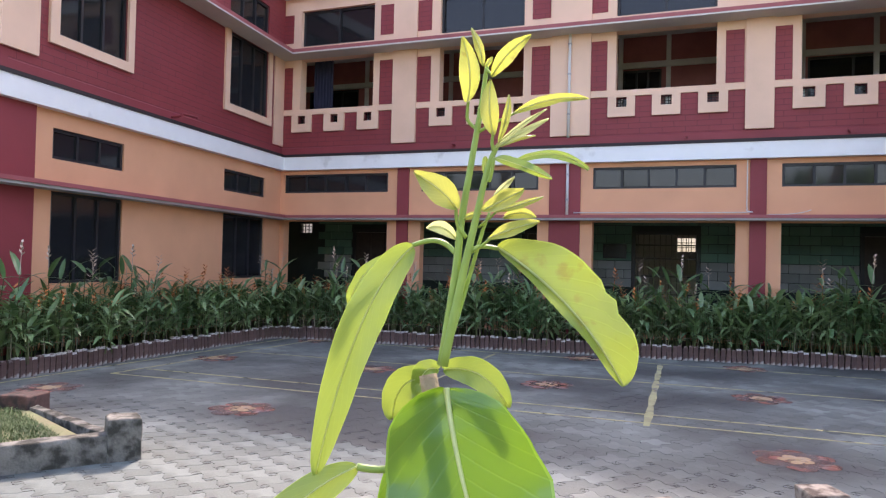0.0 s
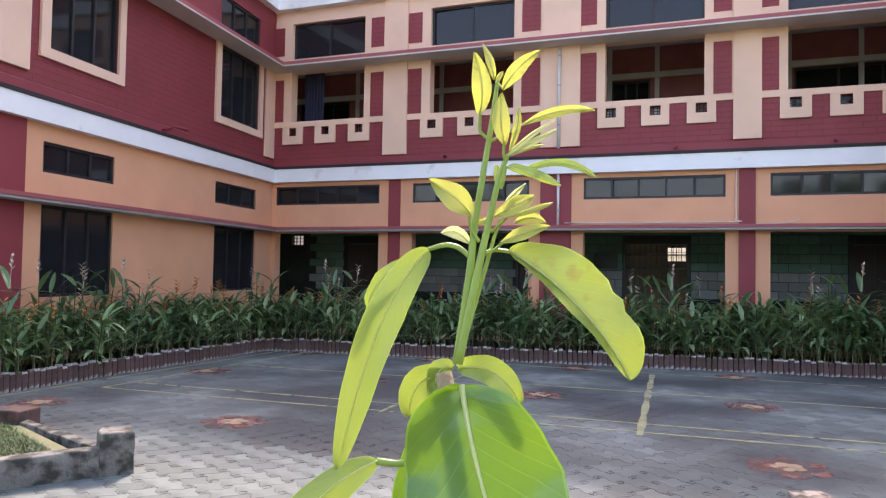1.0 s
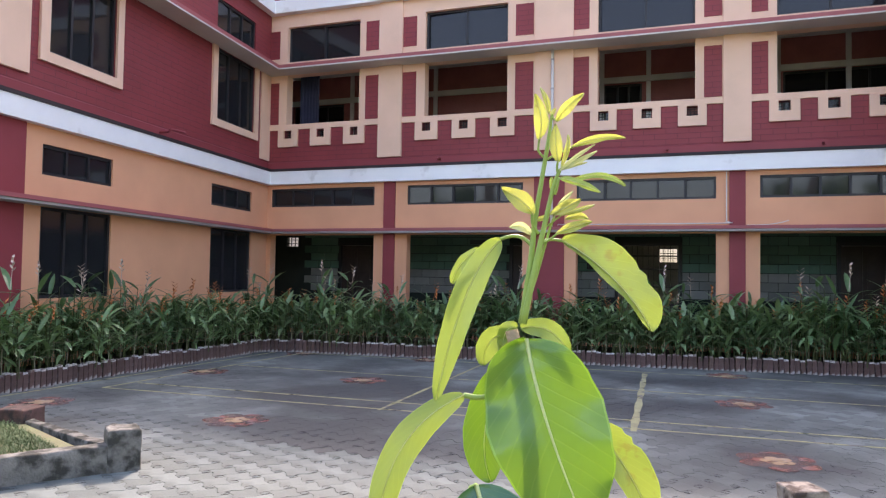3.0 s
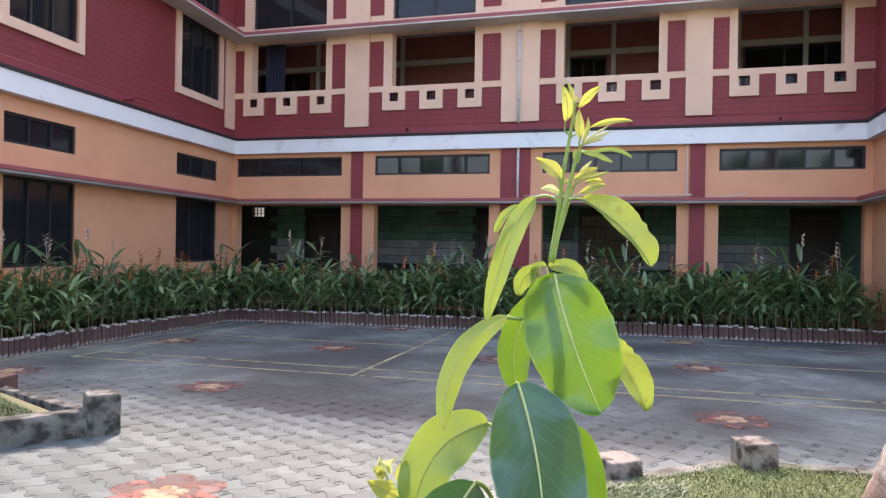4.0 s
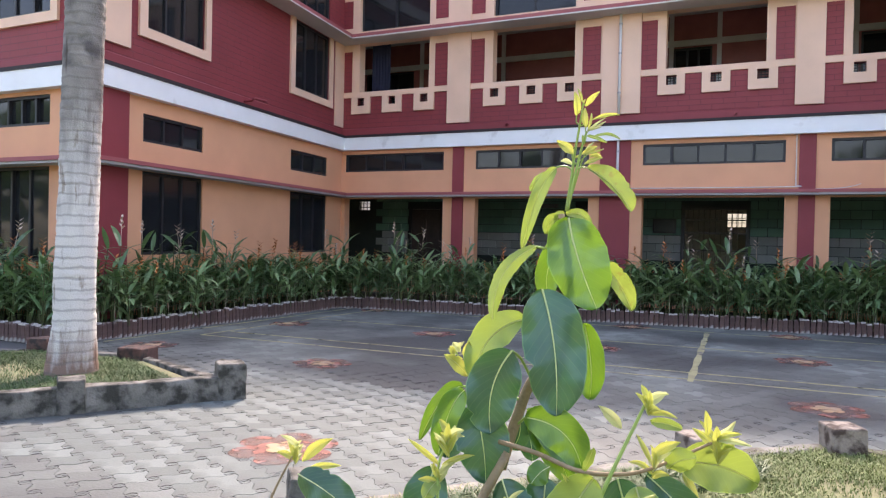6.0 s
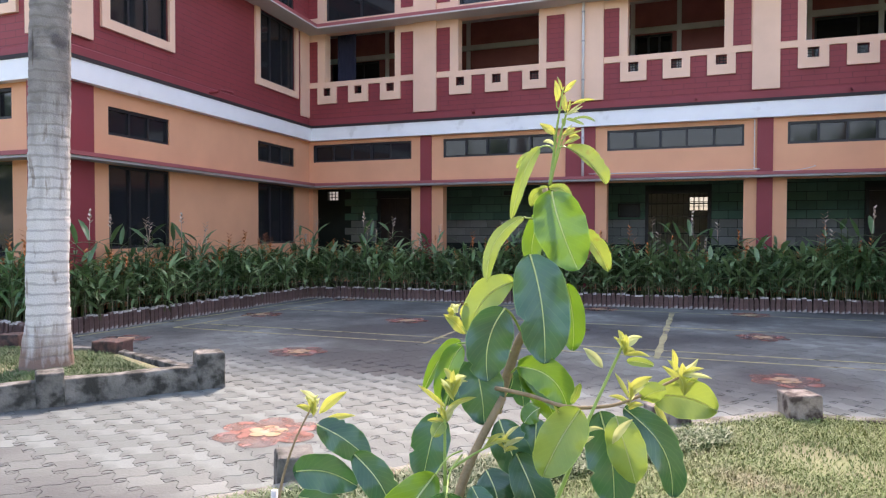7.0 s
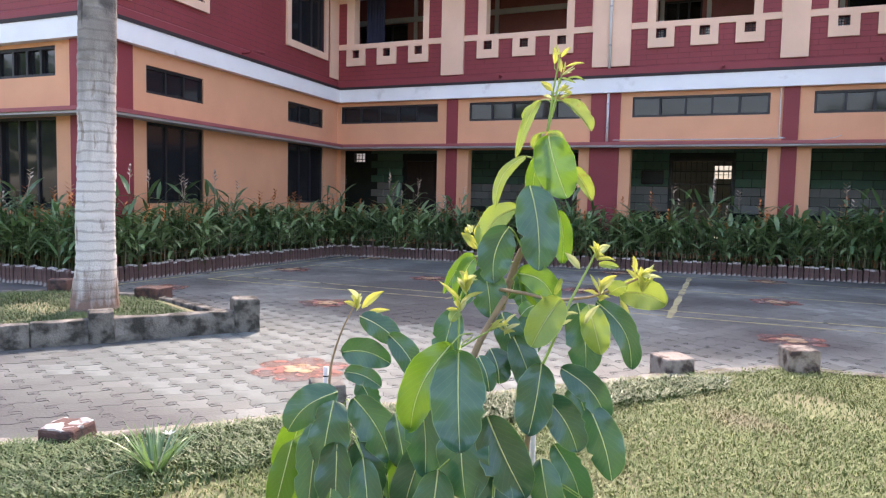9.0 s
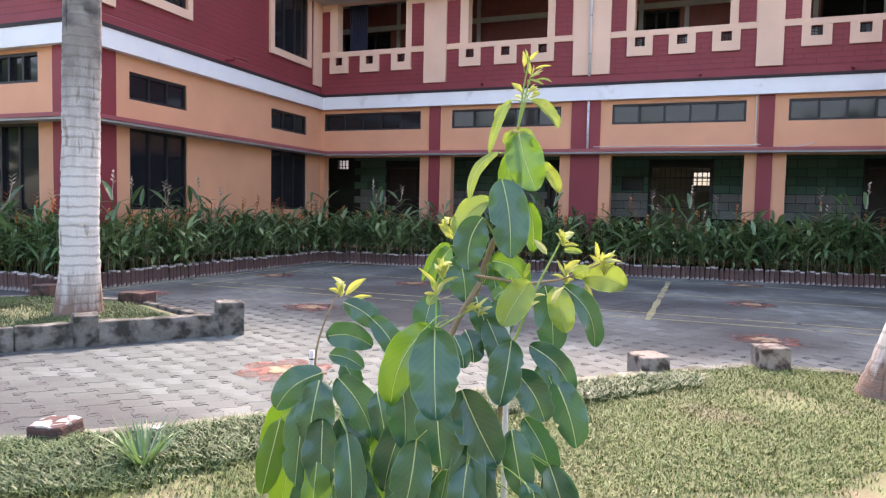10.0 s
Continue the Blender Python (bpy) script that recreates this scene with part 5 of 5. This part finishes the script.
leaf((-0.209, 0.730, 1.168), (-0.274, 0.710, 1.077), 0.0269, "M", 0.0, mid=(-0.239, 0.716, 1.145))
leaf((-0.202, 0.720, 1.164), (-0.236, 0.700, 1.060), 0.0424, "M", 0.0, mid=(-0.222, 0.706, 1.126))
leaf((-0.088, 0.700, 1.138), (-0.004, 0.700, 1.077), 0.0583, "M", 0.0, mid=(-0.032, 0.696, 1.124))
leaf((-0.100, 0.730, 1.143), (-0.076, 0.730, 1.099), 0.0207, "M", 0.0, mid=(-0.084, 0.726, 1.129))
leaf((-0.113, 0.730, 1.132), (-0.125, 0.730, 1.075), 0.0384, "D", 0.0, mid=(-0.109, 0.726, 1.104))
twig("stem", [(-0.057, 0.750, 1.450), (-0.039, 0.744, 1.367), (-0.043, 0.737, 1.270), (-0.069, 0.731, 1.220), (-0.094, 0.724, 1.183), (-0.111, 0.718, 1.131), (-0.124, 0.711, 1.085), (-0.132, 0.705, 1.053)], 0.0054, 0.0100, M_BARK)
twig("petiole", [(-0.058, 0.750, 1.406), (-0.076, 0.740, 1.397), (-0.090, 0.730, 1.399)], 0.0021, 0.0021, M_STEM)
twig("petiole", [(-0.064, 0.740, 1.251), (-0.084, 0.730, 1.317), (-0.076, 0.720, 1.333)], 0.0025, 0.0021, M_STEM)
twig("petiole", [(-0.087, 0.730, 1.274), (-0.103, 0.740, 1.281), (-0.113, 0.750, 1.282)], 0.0021, 0.0017, M_STEM)
twig("petiole", [(-0.092, 0.730, 1.191), (-0.103, 0.705, 1.227), (-0.109, 0.680, 1.241)], 0.0025, 0.0021, M_STEM)
twig("petiole", [(-0.102, 0.720, 1.160), (-0.139, 0.702, 1.163), (-0.168, 0.685, 1.145)], 0.0025, 0.0021, M_STEM)
twig("petiole", [(-0.120, 0.715, 1.101), (-0.164, 0.722, 1.164), (-0.209, 0.730, 1.168)], 0.0022, 0.0017, M_STEM)
twig("petiole", [(-0.112, 0.715, 1.119), (-0.097, 0.708, 1.133), (-0.088, 0.700, 1.138)], 0.0021, 0.0021, M_STEM)
leaf((-0.198, 0.740, 1.127), (-0.225, 0.708, 1.056), 0.045, "D", 0.15)
leaf((-0.090, 0.741, 1.124), (-0.016, 0.750, 1.052), 0.043, "M", 0.12)
leaf((-0.104, 0.746, 1.117), (-0.077, 0.736, 1.093), 0.022, "M", 0.12)
leaf((-0.205, 0.737, 1.186), (-0.234, 0.704, 1.222), 0.021, "Y", 0.12)
leaf((-0.205, 0.737, 1.211), (-0.194, 0.720, 1.246), 0.017, "Y", 0.12)
leaf((-0.217, 0.732, 1.224), (-0.221, 0.709, 1.242), 0.009, "P", 0.12)
leaf((0.072, 0.592, 1.169), (0.048, 0.560, 1.201), 0.014, "P", 0.12)
leaf((0.104, 0.605, 1.191), (0.108, 0.585, 1.223), 0.007, "Y", 0.12)
leaf((0.106, 0.606, 1.187), (0.141, 0.598, 1.187), 0.007, "Y", 0.12)
leaf((0.108, 0.607, 1.178), (0.147, 0.601, 1.174), 0.013, "L", 0.12)
leaf((0.045, 0.559, 1.108), (-0.000, 0.519, 1.016), 0.066, "L", 0.06)
leaf((0.066, 0.611, 1.096), (0.091, 0.599, 0.955), 0.075, "D", 0.06)
leaf((0.095, 0.579, 1.100), (0.126, 0.570, 1.004), 0.055, "L", 0.10)
leaf((0.098, 0.646, 1.096), (0.169, 0.653, 0.965), 0.051, "D", 0.22)
leaf((0.142, 0.653, 1.119), (0.230, 0.667, 1.101), 0.062, "L", 0.12)
leaf((0.110, 0.608, 1.134), (0.146, 0.600, 1.158), 0.013, "Y", 0.12)
leaf((0.174, 0.634, 1.163), (0.172, 0.611, 1.200), 0.010, "Y", 0.12)
leaf((0.186, 0.639, 1.156), (0.227, 0.634, 1.155), 0.007, "P", 0.12)
leaf((0.186, 0.639, 1.158), (0.216, 0.629, 1.170), 0.007, "Y", 0.12)
leaf((0.128, 0.615, 1.118), (0.164, 0.608, 1.138), 0.030, "L", 0.12)
leaf((0.142, 0.664, 1.100), (0.163, 0.651, 1.065), 0.012, "Y", 0.12)
leaf((-0.096, 0.739, 1.127), (-0.034, 0.743, 1.038), 0.045, "M", 0.12)
leaf((-0.050, 0.693, 1.071), (-0.069, 0.664, 1.050), 0.034, "M", 0.12)
leaf((-0.123, 0.771, 1.121), (-0.098, 0.760, 1.053), 0.041, "D", 0.12)
leaf((-0.176, 0.576, 1.087), (-0.211, 0.541, 1.128), 0.008, "Y", 0.12)
leaf((-0.173, 0.578, 1.087), (-0.123, 0.576, 1.108), 0.008, "Y", 0.12)
leaf((-0.168, 0.579, 1.121), (-0.136, 0.571, 1.133), 0.007, "P", 0.12)
leaf((-0.170, 0.579, 1.114), (-0.177, 0.554, 1.139), 0.007, "P", 0.12)
leaf((-0.176, 0.576, 1.067), (-0.187, 0.550, 1.044), 0.023, "L", 0.12)
leaf((-0.112, 0.581, 1.028), (-0.066, 0.578, 1.044), 0.008, "Y", 0.12)
leaf((-0.108, 0.583, 1.032), (-0.076, 0.574, 1.056), 0.007, "Y", 0.12)
leaf((0.095, 0.558, 1.065), (0.125, 0.549, 1.105), 0.012, "P", 0.12)
leaf((0.022, 0.549, 1.097), (0.013, 0.524, 1.120), 0.006, "Y", 0.12)
leaf((0.034, 0.555, 1.119), (0.049, 0.539, 1.154), 0.011, "L", 0.12)
leaf((-0.155, 0.477, 1.010), (-0.214, 0.431, 0.846), 0.076, "M", 0.20)
leaf((-0.101, 0.391, 1.018), (-0.072, 0.338, 0.853), 0.100, "D", 0.06)
leaf((0.036, 0.469, 0.997), (0.024, 0.442, 0.869), 0.073, "D", 0.06)
leaf((0.056, 0.542, 0.975), (0.141, 0.555, 0.885), 0.057, "D", 0.20)
leaf((0.039, 0.492, 0.928), (0.102, 0.496, 0.832), 0.068, "D", 0.12)
leaf((0.114, 0.533, 0.910), (0.163, 0.532, 0.771), 0.072, "D", 0.12)
leaf((0.059, 0.630, 0.920), (0.095, 0.623, 0.827), 0.074, "D", 0.12)
leaf((-0.066, 0.459, 0.885), (0.010, 0.469, 0.737), 0.092, "D", 0.10)
leaf((-0.110, 0.431, 0.873), (-0.089, 0.418, 0.724), 0.106, "D", 0.08)
leaf((-0.054, 0.518, 0.853), (-0.047, 0.500, 0.636), 0.105, "D", 0.08)
leaf((0.029, 0.509, 0.800), (0.064, 0.502, 0.655), 0.065, "D", 0.10)
leaf((0.030, 0.607, 0.797), (0.090, 0.610, 0.668), 0.063, "D", 0.20)
leaf((-0.070, 0.620, 1.011), (-0.021, 0.619, 0.889), 0.063, "D", 0.15)
leaf((-0.108, 0.648, 1.056), (-0.064, 0.644, 0.957), 0.065, "D", 0.12)
leaf((-0.110, 0.517, 0.986), (-0.081, 0.507, 0.918), 0.043, "D", 0.12)
leaf((-0.055, 0.691, 1.055), (-0.058, 0.668, 0.953), 0.066, "D", 0.12)
leaf((-0.233, 0.499, 0.904), (-0.208, 0.487, 0.736), 0.080, "D", 0.12)
leaf((-0.301, 0.525, 0.840), (-0.267, 0.517, 0.705), 0.073, "D", 0.15)
leaf((-0.324, 0.537, 1.003), (-0.255, 0.544, 0.905), 0.054, "D", 0.12)
leaf((-0.116, 0.601, 0.985), (-0.089, 0.590, 0.913), 0.063, "D", 0.12)
leaf((-0.235, 0.682, 1.044), (-0.250, 0.654, 0.938), 0.068, "D", 0.12)
leaf((-0.436, 0.599, 1.026), (-0.340, 0.617, 0.966), 0.058, "D", 0.15)
leaf((-0.470, 0.585, 0.941), (-0.360, 0.609, 0.920), 0.065, "D", 0.20)
leaf((-0.465, 0.587, 0.894), (-0.379, 0.601, 0.865), 0.046, "D", 0.12)
leaf((-0.449, 0.529, 0.864), (-0.539, 0.470, 0.774), 0.080, "D", 0.20)
leaf((-0.435, 0.492, 0.855), (-0.447, 0.465, 0.694), 0.098, "D", 0.10)
leaf((-0.399, 0.517, 0.859), (-0.314, 0.530, 0.730), 0.086, "D", 0.10)
leaf((-0.486, 0.514, 0.807), (-0.497, 0.488, 0.592), 0.086, "D", 0.10)
leaf((-0.391, 0.510, 0.768), (-0.344, 0.507, 0.647), 0.087, "D", 0.10)
leaf((-0.416, 0.478, 0.770), (-0.406, 0.460, 0.614), 0.086, "D", 0.10)
leaf((-0.392, 0.596, 0.813), (-0.362, 0.586, 0.669), 0.081, "D", 0.10)
leaf((-0.440, 0.619, 1.042), (-0.384, 0.621, 1.085), 0.018, "Y", 0.12)
leaf((-0.446, 0.617, 1.062), (-0.464, 0.588, 1.088), 0.010, "P", 0.12)
leaf((-0.433, 0.622, 1.028), (-0.371, 0.626, 1.041), 0.011, "Y", 0.12)
leaf((-0.445, 0.617, 0.871), (-0.402, 0.613, 0.793), 0.054, "D", 0.12)
twig("branch", [(-0.123, 0.674, 1.103), (-0.055, 0.648, 1.102), (0.011, 0.610, 1.099), (0.068, 0.590, 1.108), (0.111, 0.608, 1.118), (0.186, 0.649, 1.154)], 0.0040, 0.0020, M_BARK)
twig("branch", [(0.010, 0.545, 0.962), (0.034, 0.555, 1.025), (0.059, 0.565, 1.097), (0.089, 0.599, 1.173), (0.104, 0.605, 1.209)], 0.0035, 0.0018, M_STEM)
twig("branch", [(-0.170, 0.557, 0.966), (-0.174, 0.566, 1.041), (-0.178, 0.575, 1.087), (-0.165, 0.581, 1.127)], 0.0030, 0.0015, M_STEM)
twig("branch", [(-0.165, 0.559, 0.990), (-0.125, 0.575, 1.018), (-0.081, 0.594, 1.042)], 0.0025, 0.0012, M_STEM)
twig("branch", [(-0.187, 0.723, 1.178), (-0.201, 0.728, 1.192), (-0.225, 0.729, 1.228)], 0.0020, 0.0010, M_STEM)
twig("branch", [(-0.467, 0.543, 0.721), (-0.489, 0.556, 0.879), (-0.479, 0.582, 0.978), (-0.453, 0.614, 1.058)], 0.0035, 0.0015, M_BARK)
twig("petiole", [(-0.152, 0.586, 1.009), (-0.133, 0.486, 1.015), (-0.101, 0.391, 1.016)], 0.0016, 0.0012, M_STEM)
twig("petiole", [(-0.152, 0.586, 1.016), (-0.151, 0.522, 1.024), (-0.155, 0.477, 1.009)], 0.0016, 0.0012, M_STEM)
for k, (tip, count, size) in enumerate((((-0.453, 0.614, 1.058), 7, 0.038), ((-0.165, 0.581, 1.127), 8, 0.042), ((0.104, 0.605, 1.209), 7, 0.036), ((0.186, 0.649, 1.154), 9, 0.042),
                                        ((-0.081, 0.594, 1.042), 7, 0.032), ((-0.225, 0.729, 1.228), 6, 0.03), ((0.111, 0.608, 1.125), 6, 0.04), ((-0.175, 0.573, 1.075), 5, 0.04), ((0.05, 0.56, 1.07), 5, 0.034))):
    shoot(tip, count, size, 40 + k)
# hanging lower foliage
rng = random.Random(21)
for k in range(46):
    a = rng.uniform(0, math.tau)
    cx, cy = (-0.43, 0.56) if k % 3 == 0 else (-0.06, 0.52)
    q = rng.uniform(0.05, 0.2)
    z = rng.uniform(0.42, 0.80)
    p0 = (cx + q * math.cos(a), cy + q * 0.7 * math.sin(a), z)
    p1 = (cx + (q + 0.05) * math.cos(a), cy + (q + 0.04) * 0.7 * math.sin(a), z - rng.uniform(0.15, 0.22))
    leaf(p0, p1, rng.uniform(0.06, 0.085), "D" if k % 9 else "M", 0.12)
    twig("petiole", [(cx + 0.2 * q * math.cos(a), cy + 0.2 * q * math.sin(a), z + 0.02), (cx + 0.6 * q * math.cos(a), cy + 0.5 * q * math.sin(a), z + 0.03), p0], 0.0016, 0.0013, M_STEM)
for x, y, z in ((0.020, 0.635, 1.035), (-0.458, 0.55, 0.912)):
    sk = thing("garden_stake", "white painted stake with dark notches beside the sapling", "stake", "stakes", at=(x, y, 0))
    part("rod", tube(bmesh.new(), [(0, 0, 0.02), (0.004, 0.002, z * 0.5), (0, 0, z)], 0.0072, 0.0065, 10), M_STAKE, sk, smooth=True)
    for q in (0.02, 0.06):
        part("notch", tube(bmesh.new(), [(0, 0, z - q - 0.003), (0, 0, z - q)], 0.0072, 0.0072, 10), M_BOARD, sk)

# ---- pieces of walls and pavements ----
BW, BH = 0.40, 0.2
def block_mesh(w, m):
    bm = one_box(W, 0.006, w - 0.006, 0, 0.03, 0.006, BH - 0.006, 0.004)
    return mesh_of("block", bm, m)


meshes = {}
for r_ in range(4, 13):
    z = 0.45 + r_ * BH - 0.2
    x = -9.6 - (0.2 if r_ % 2 else 0)
    while x < 3.85:
        w = BW
        cut = [d for d in DOORS if x < d[1] and x + BW > d[0] and z < 2.32]
        if cut and not any(d[0] <= x + 0.1 and d[1] >= x + BW - 0.1 for d in cut):
            d = cut[0]
            p0, p1 = (x, d[0] - 0.01) if x < d[0] else (d[1] + 0.01, x + BW)
            if p1 - p0 > 0.05:
                part("block", one_box(W, p0 + 0.006, p1 - 0.006, 16.998, 17.028, z + 0.006, z + BH - 0.006, 0.004), M_GREYBLOCK if z < 1.52 else M_GREEN, wb)
        if not cut:
            grey = z < 1.52
            key = grey
            if key not in meshes:
                meshes[key] = block_mesh(BW, M_GREYBLOCK if grey else M_GREEN)
            ob = new("block", meshes[key])
            ob.location = (x, 16.998, z)
            ob.parent = wb
        x += BW

# bricks on end along the beds, with limewashed heads
def brick_mesh(seed, lime):
    tall = 0.225 + 0.008 * (seed % 3)
    head = tall - (0.022 + 0.01 * (seed % 2))
    bm = one_box(W, -0.036, 0.036, -0.035, 0.035, -0.02, head, 0.006)
    box(bm, W, -0.034, 0.034, -0.033, 0.033, head - 0.004, tall, 0.008)
    for v in bm.verts:
        v.co += Vector(noise.noise_vector(v.co * 9 + Vector((seed, 0, 0)))) * 0.007
    me = mesh_of("brick", bm, M_BRICK)
    me.materials.append(M_LIME)
    for p in me.polygons:
        if lime and p.center.z > head - 0.002:
            p.material_index = 1
    return me


BRICKS = [brick_mesh(k, k not in (1, 3)) for k in range(6)]
edging = structure("trim_bed_edging", one_box(lambda a, d, z: W(a, far_y(a) + d, z), -7.7, 3.84, 0.04, 0.06, -0.02, 0.17), M_SOIL, "brick edging of the planted beds", "edging")
part("backing", one_box(lambda a, d, z: W(bed_x(a) - d, a, z), 5.75, 12.0, 0.036, 0.05, -0.02, 0.16), M_SOIL, edging)
rng = random.Random(2)


def lay(x, y, turn):
    ob = new("brick", BRICKS[rng.randrange(6)])
    ob.matrix_basis = pose(x, y, rng.uniform(-0.02, 0.012), rng.uniform(-3, 3), rng.uniform(-3, 3), turn + rng.uniform(-5, 5))
    ob.parent = edging


x = -7.68
while x < 3.84:
    lay(x, far_y(x), 6.5)
    x += 0.083
y = 5.62
while y < 12.0:
    lay(bed_x(y), y, 90)
    y += 0.083
x = -7.85
while x > -12.5:
    lay(x, 5.68, 0)
    x -= 0.083

# wavy interlocking pavers
PITCH, GAP = 0.19, 0.0014


def paver_outline(wob=0.30):
    """One paver whose four sides are S-curves that fit their neighbours."""
    h = PITCH / 2
    side = []
    for k in range(6):
        t = k / 6
        side.append((-h + PITCH * t, -h + PITCH * wob * 0.5 * math.sin(math.tau * t)))
    out = []
    for q in range(4):
        c, s = [(1, 0), (0, 1), (-1, 0), (0, -1)][q]
        for x_, y_ in side:
            out.append((x_ * c - y_ * s, x_ * s + y_ * c))
    return out


OUT = paver_outline()
SHR = 1 - 2 * GAP / PITCH


def paver_data():
    n = len(OUT)
    v = [(x_ * SHR * 0.992, y_ * SHR * 0.992, 0.0) for x_, y_ in OUT] + [(x_ * SHR, y_ * SHR, -0.002) for x_, y_ in OUT] + [(x_ * SHR, y_ * SHR, -0.03) for x_, y_ in OUT]
    f = [tuple(range(n))]
    for k in range(n):
        a, b = k, (k + 1) % n
        f += [(a, b, n + b, n + a), (n + a, n + b, 2 * n + b, 2 * n + a)]
    return v, f


PV, PF = paver_data()
pm = bpy.data.meshes.new("paver")
pm.from_pydata(PV, [], PF)
pm.materials.append(M_PAVE)
pm.validate()
paving = structure("pavement_court", one_box(W, -8.1, 3.84, 1.0, 12.96, -0.0219, -0.0215), M_GROUT, "grey interlocking court pavers with wavy joints", "pavement")
rest_v, rest_f = [], []
TURN_P = radians(-22)
cp, sp = math.cos(TURN_P), math.sin(TURN_P)
near = 0
lawn_cut = [(-8.0, -1.5), *LAWN, (3.84, -6), (-8.0, -6)]
plot_cut = [(-6.95, 0.3), (-4.0, 4.5), (-5.86, 5.25), (-7.2, 5.1), (-8.1, 4.2), (-8.2, 0.3)]
rng = random.Random(6)
nodes = []
for i in range(-72, 72):
    for j in range(-72, 72):
        x = -2.5 + (i * cp - j * sp) * PITCH
        y = 6.5 + (i * sp + j * cp) * PITCH
        if not (bed_x(y) + 0.06 < x < 3.84 and 0.8 < y < far_y(x) - 0.06) or inside(x, y, lawn_cut) or inside(x, y, plot_cut):
            continue
        dz, tx, ty = rng.uniform(-0.0025, 0.0), rng.uniform(-0.006, 0.006), rng.uniform(-0.006, 0.006)
        if y < 6.2:
            nodes.append((x + (cp - sp) * -PITCH / 2, y + (cp + sp) * -PITCH / 2))
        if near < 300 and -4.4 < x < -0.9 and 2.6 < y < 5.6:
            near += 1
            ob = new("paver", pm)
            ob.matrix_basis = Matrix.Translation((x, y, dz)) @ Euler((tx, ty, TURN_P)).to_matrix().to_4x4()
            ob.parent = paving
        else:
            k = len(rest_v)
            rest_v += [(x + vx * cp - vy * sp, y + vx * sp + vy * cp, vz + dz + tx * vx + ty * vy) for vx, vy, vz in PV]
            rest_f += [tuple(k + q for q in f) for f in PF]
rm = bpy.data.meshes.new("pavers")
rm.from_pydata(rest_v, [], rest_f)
# paler copy of the near pavers, lifts the shaded court by colour
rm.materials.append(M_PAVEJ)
ro = new("pavers", rm)
ro.parent = paving
tagged(ro, "grey court pavers further off, coloured paler against the wing's shadow", "", "", "stuff")

# the small rings pressed where four pavers meet
nv, nf = [], []
for x, y in nodes:
    k = len(nv)
    for q in range(14):
        c, sn = math.cos(q * math.tau / 14), math.sin(q * math.tau / 14)
        nv += [(x + 0.0335 * c, y + 0.0335 * sn, 0.0009), (x + 0.0318 * c, y + 0.0318 * sn, 0.0009), (x + 0.0335 * c, y + 0.0335 * sn, -0.006), (x + 0.0318 * c, y + 0.0318 * sn, -0.006)]
    for q in range(14):
        a, b = k + 4 * q, k + 4 * ((q + 1) % 14)
        nf += [(a, b, b + 1, a + 1), (a, a + 2, b + 2, b), (a + 1, b + 1, b + 3, a + 3)]
nm = bpy.data.meshes.new("paver_rings")
nm.from_pydata(nv, [], nf)
nm.materials.append(M_RING)
nr = new("paver_rings", nm)
nr.parent = paving
tagged(nr, "thin dark rings pressed into the paver corners", "", "", "stuff")

# woods round the school, seen only in panes
wv, wf = [], []
wr = np.random.RandomState(12)
for k in range(5200):
    a = wr.uniform(math.pi * 1.02, math.pi * 1.98)
    r_ = wr.uniform(26, 34)
    zc = wr.uniform(0.2, 1) ** 0.8 * (6.5 + 3.5 * noise.noise(Vector((a * 6, 0, 0))))
    c = Vector((r_ * math.cos(a) - 2, r_ * math.sin(a) + 4, max(0.4, zc)))
    u = Vector(wr.normal(size=3)).normalized() * 0.75
    v_ = u.orthogonal().normalized() * 0.45
    i = len(wv)
    wv += [tuple(c - u), tuple(c + v_), tuple(c + u), tuple(c - v_)]
    wf.append((i, i + 1, i + 2, i + 3))
wm = bpy.data.meshes.new("far_woods")
wm.from_pydata(wv, [], wf)
wm.materials.append(M_HLEAF2)
tagged(new("far_woods", wm), "green trees standing round the school grounds", "woods", "", "stuff")
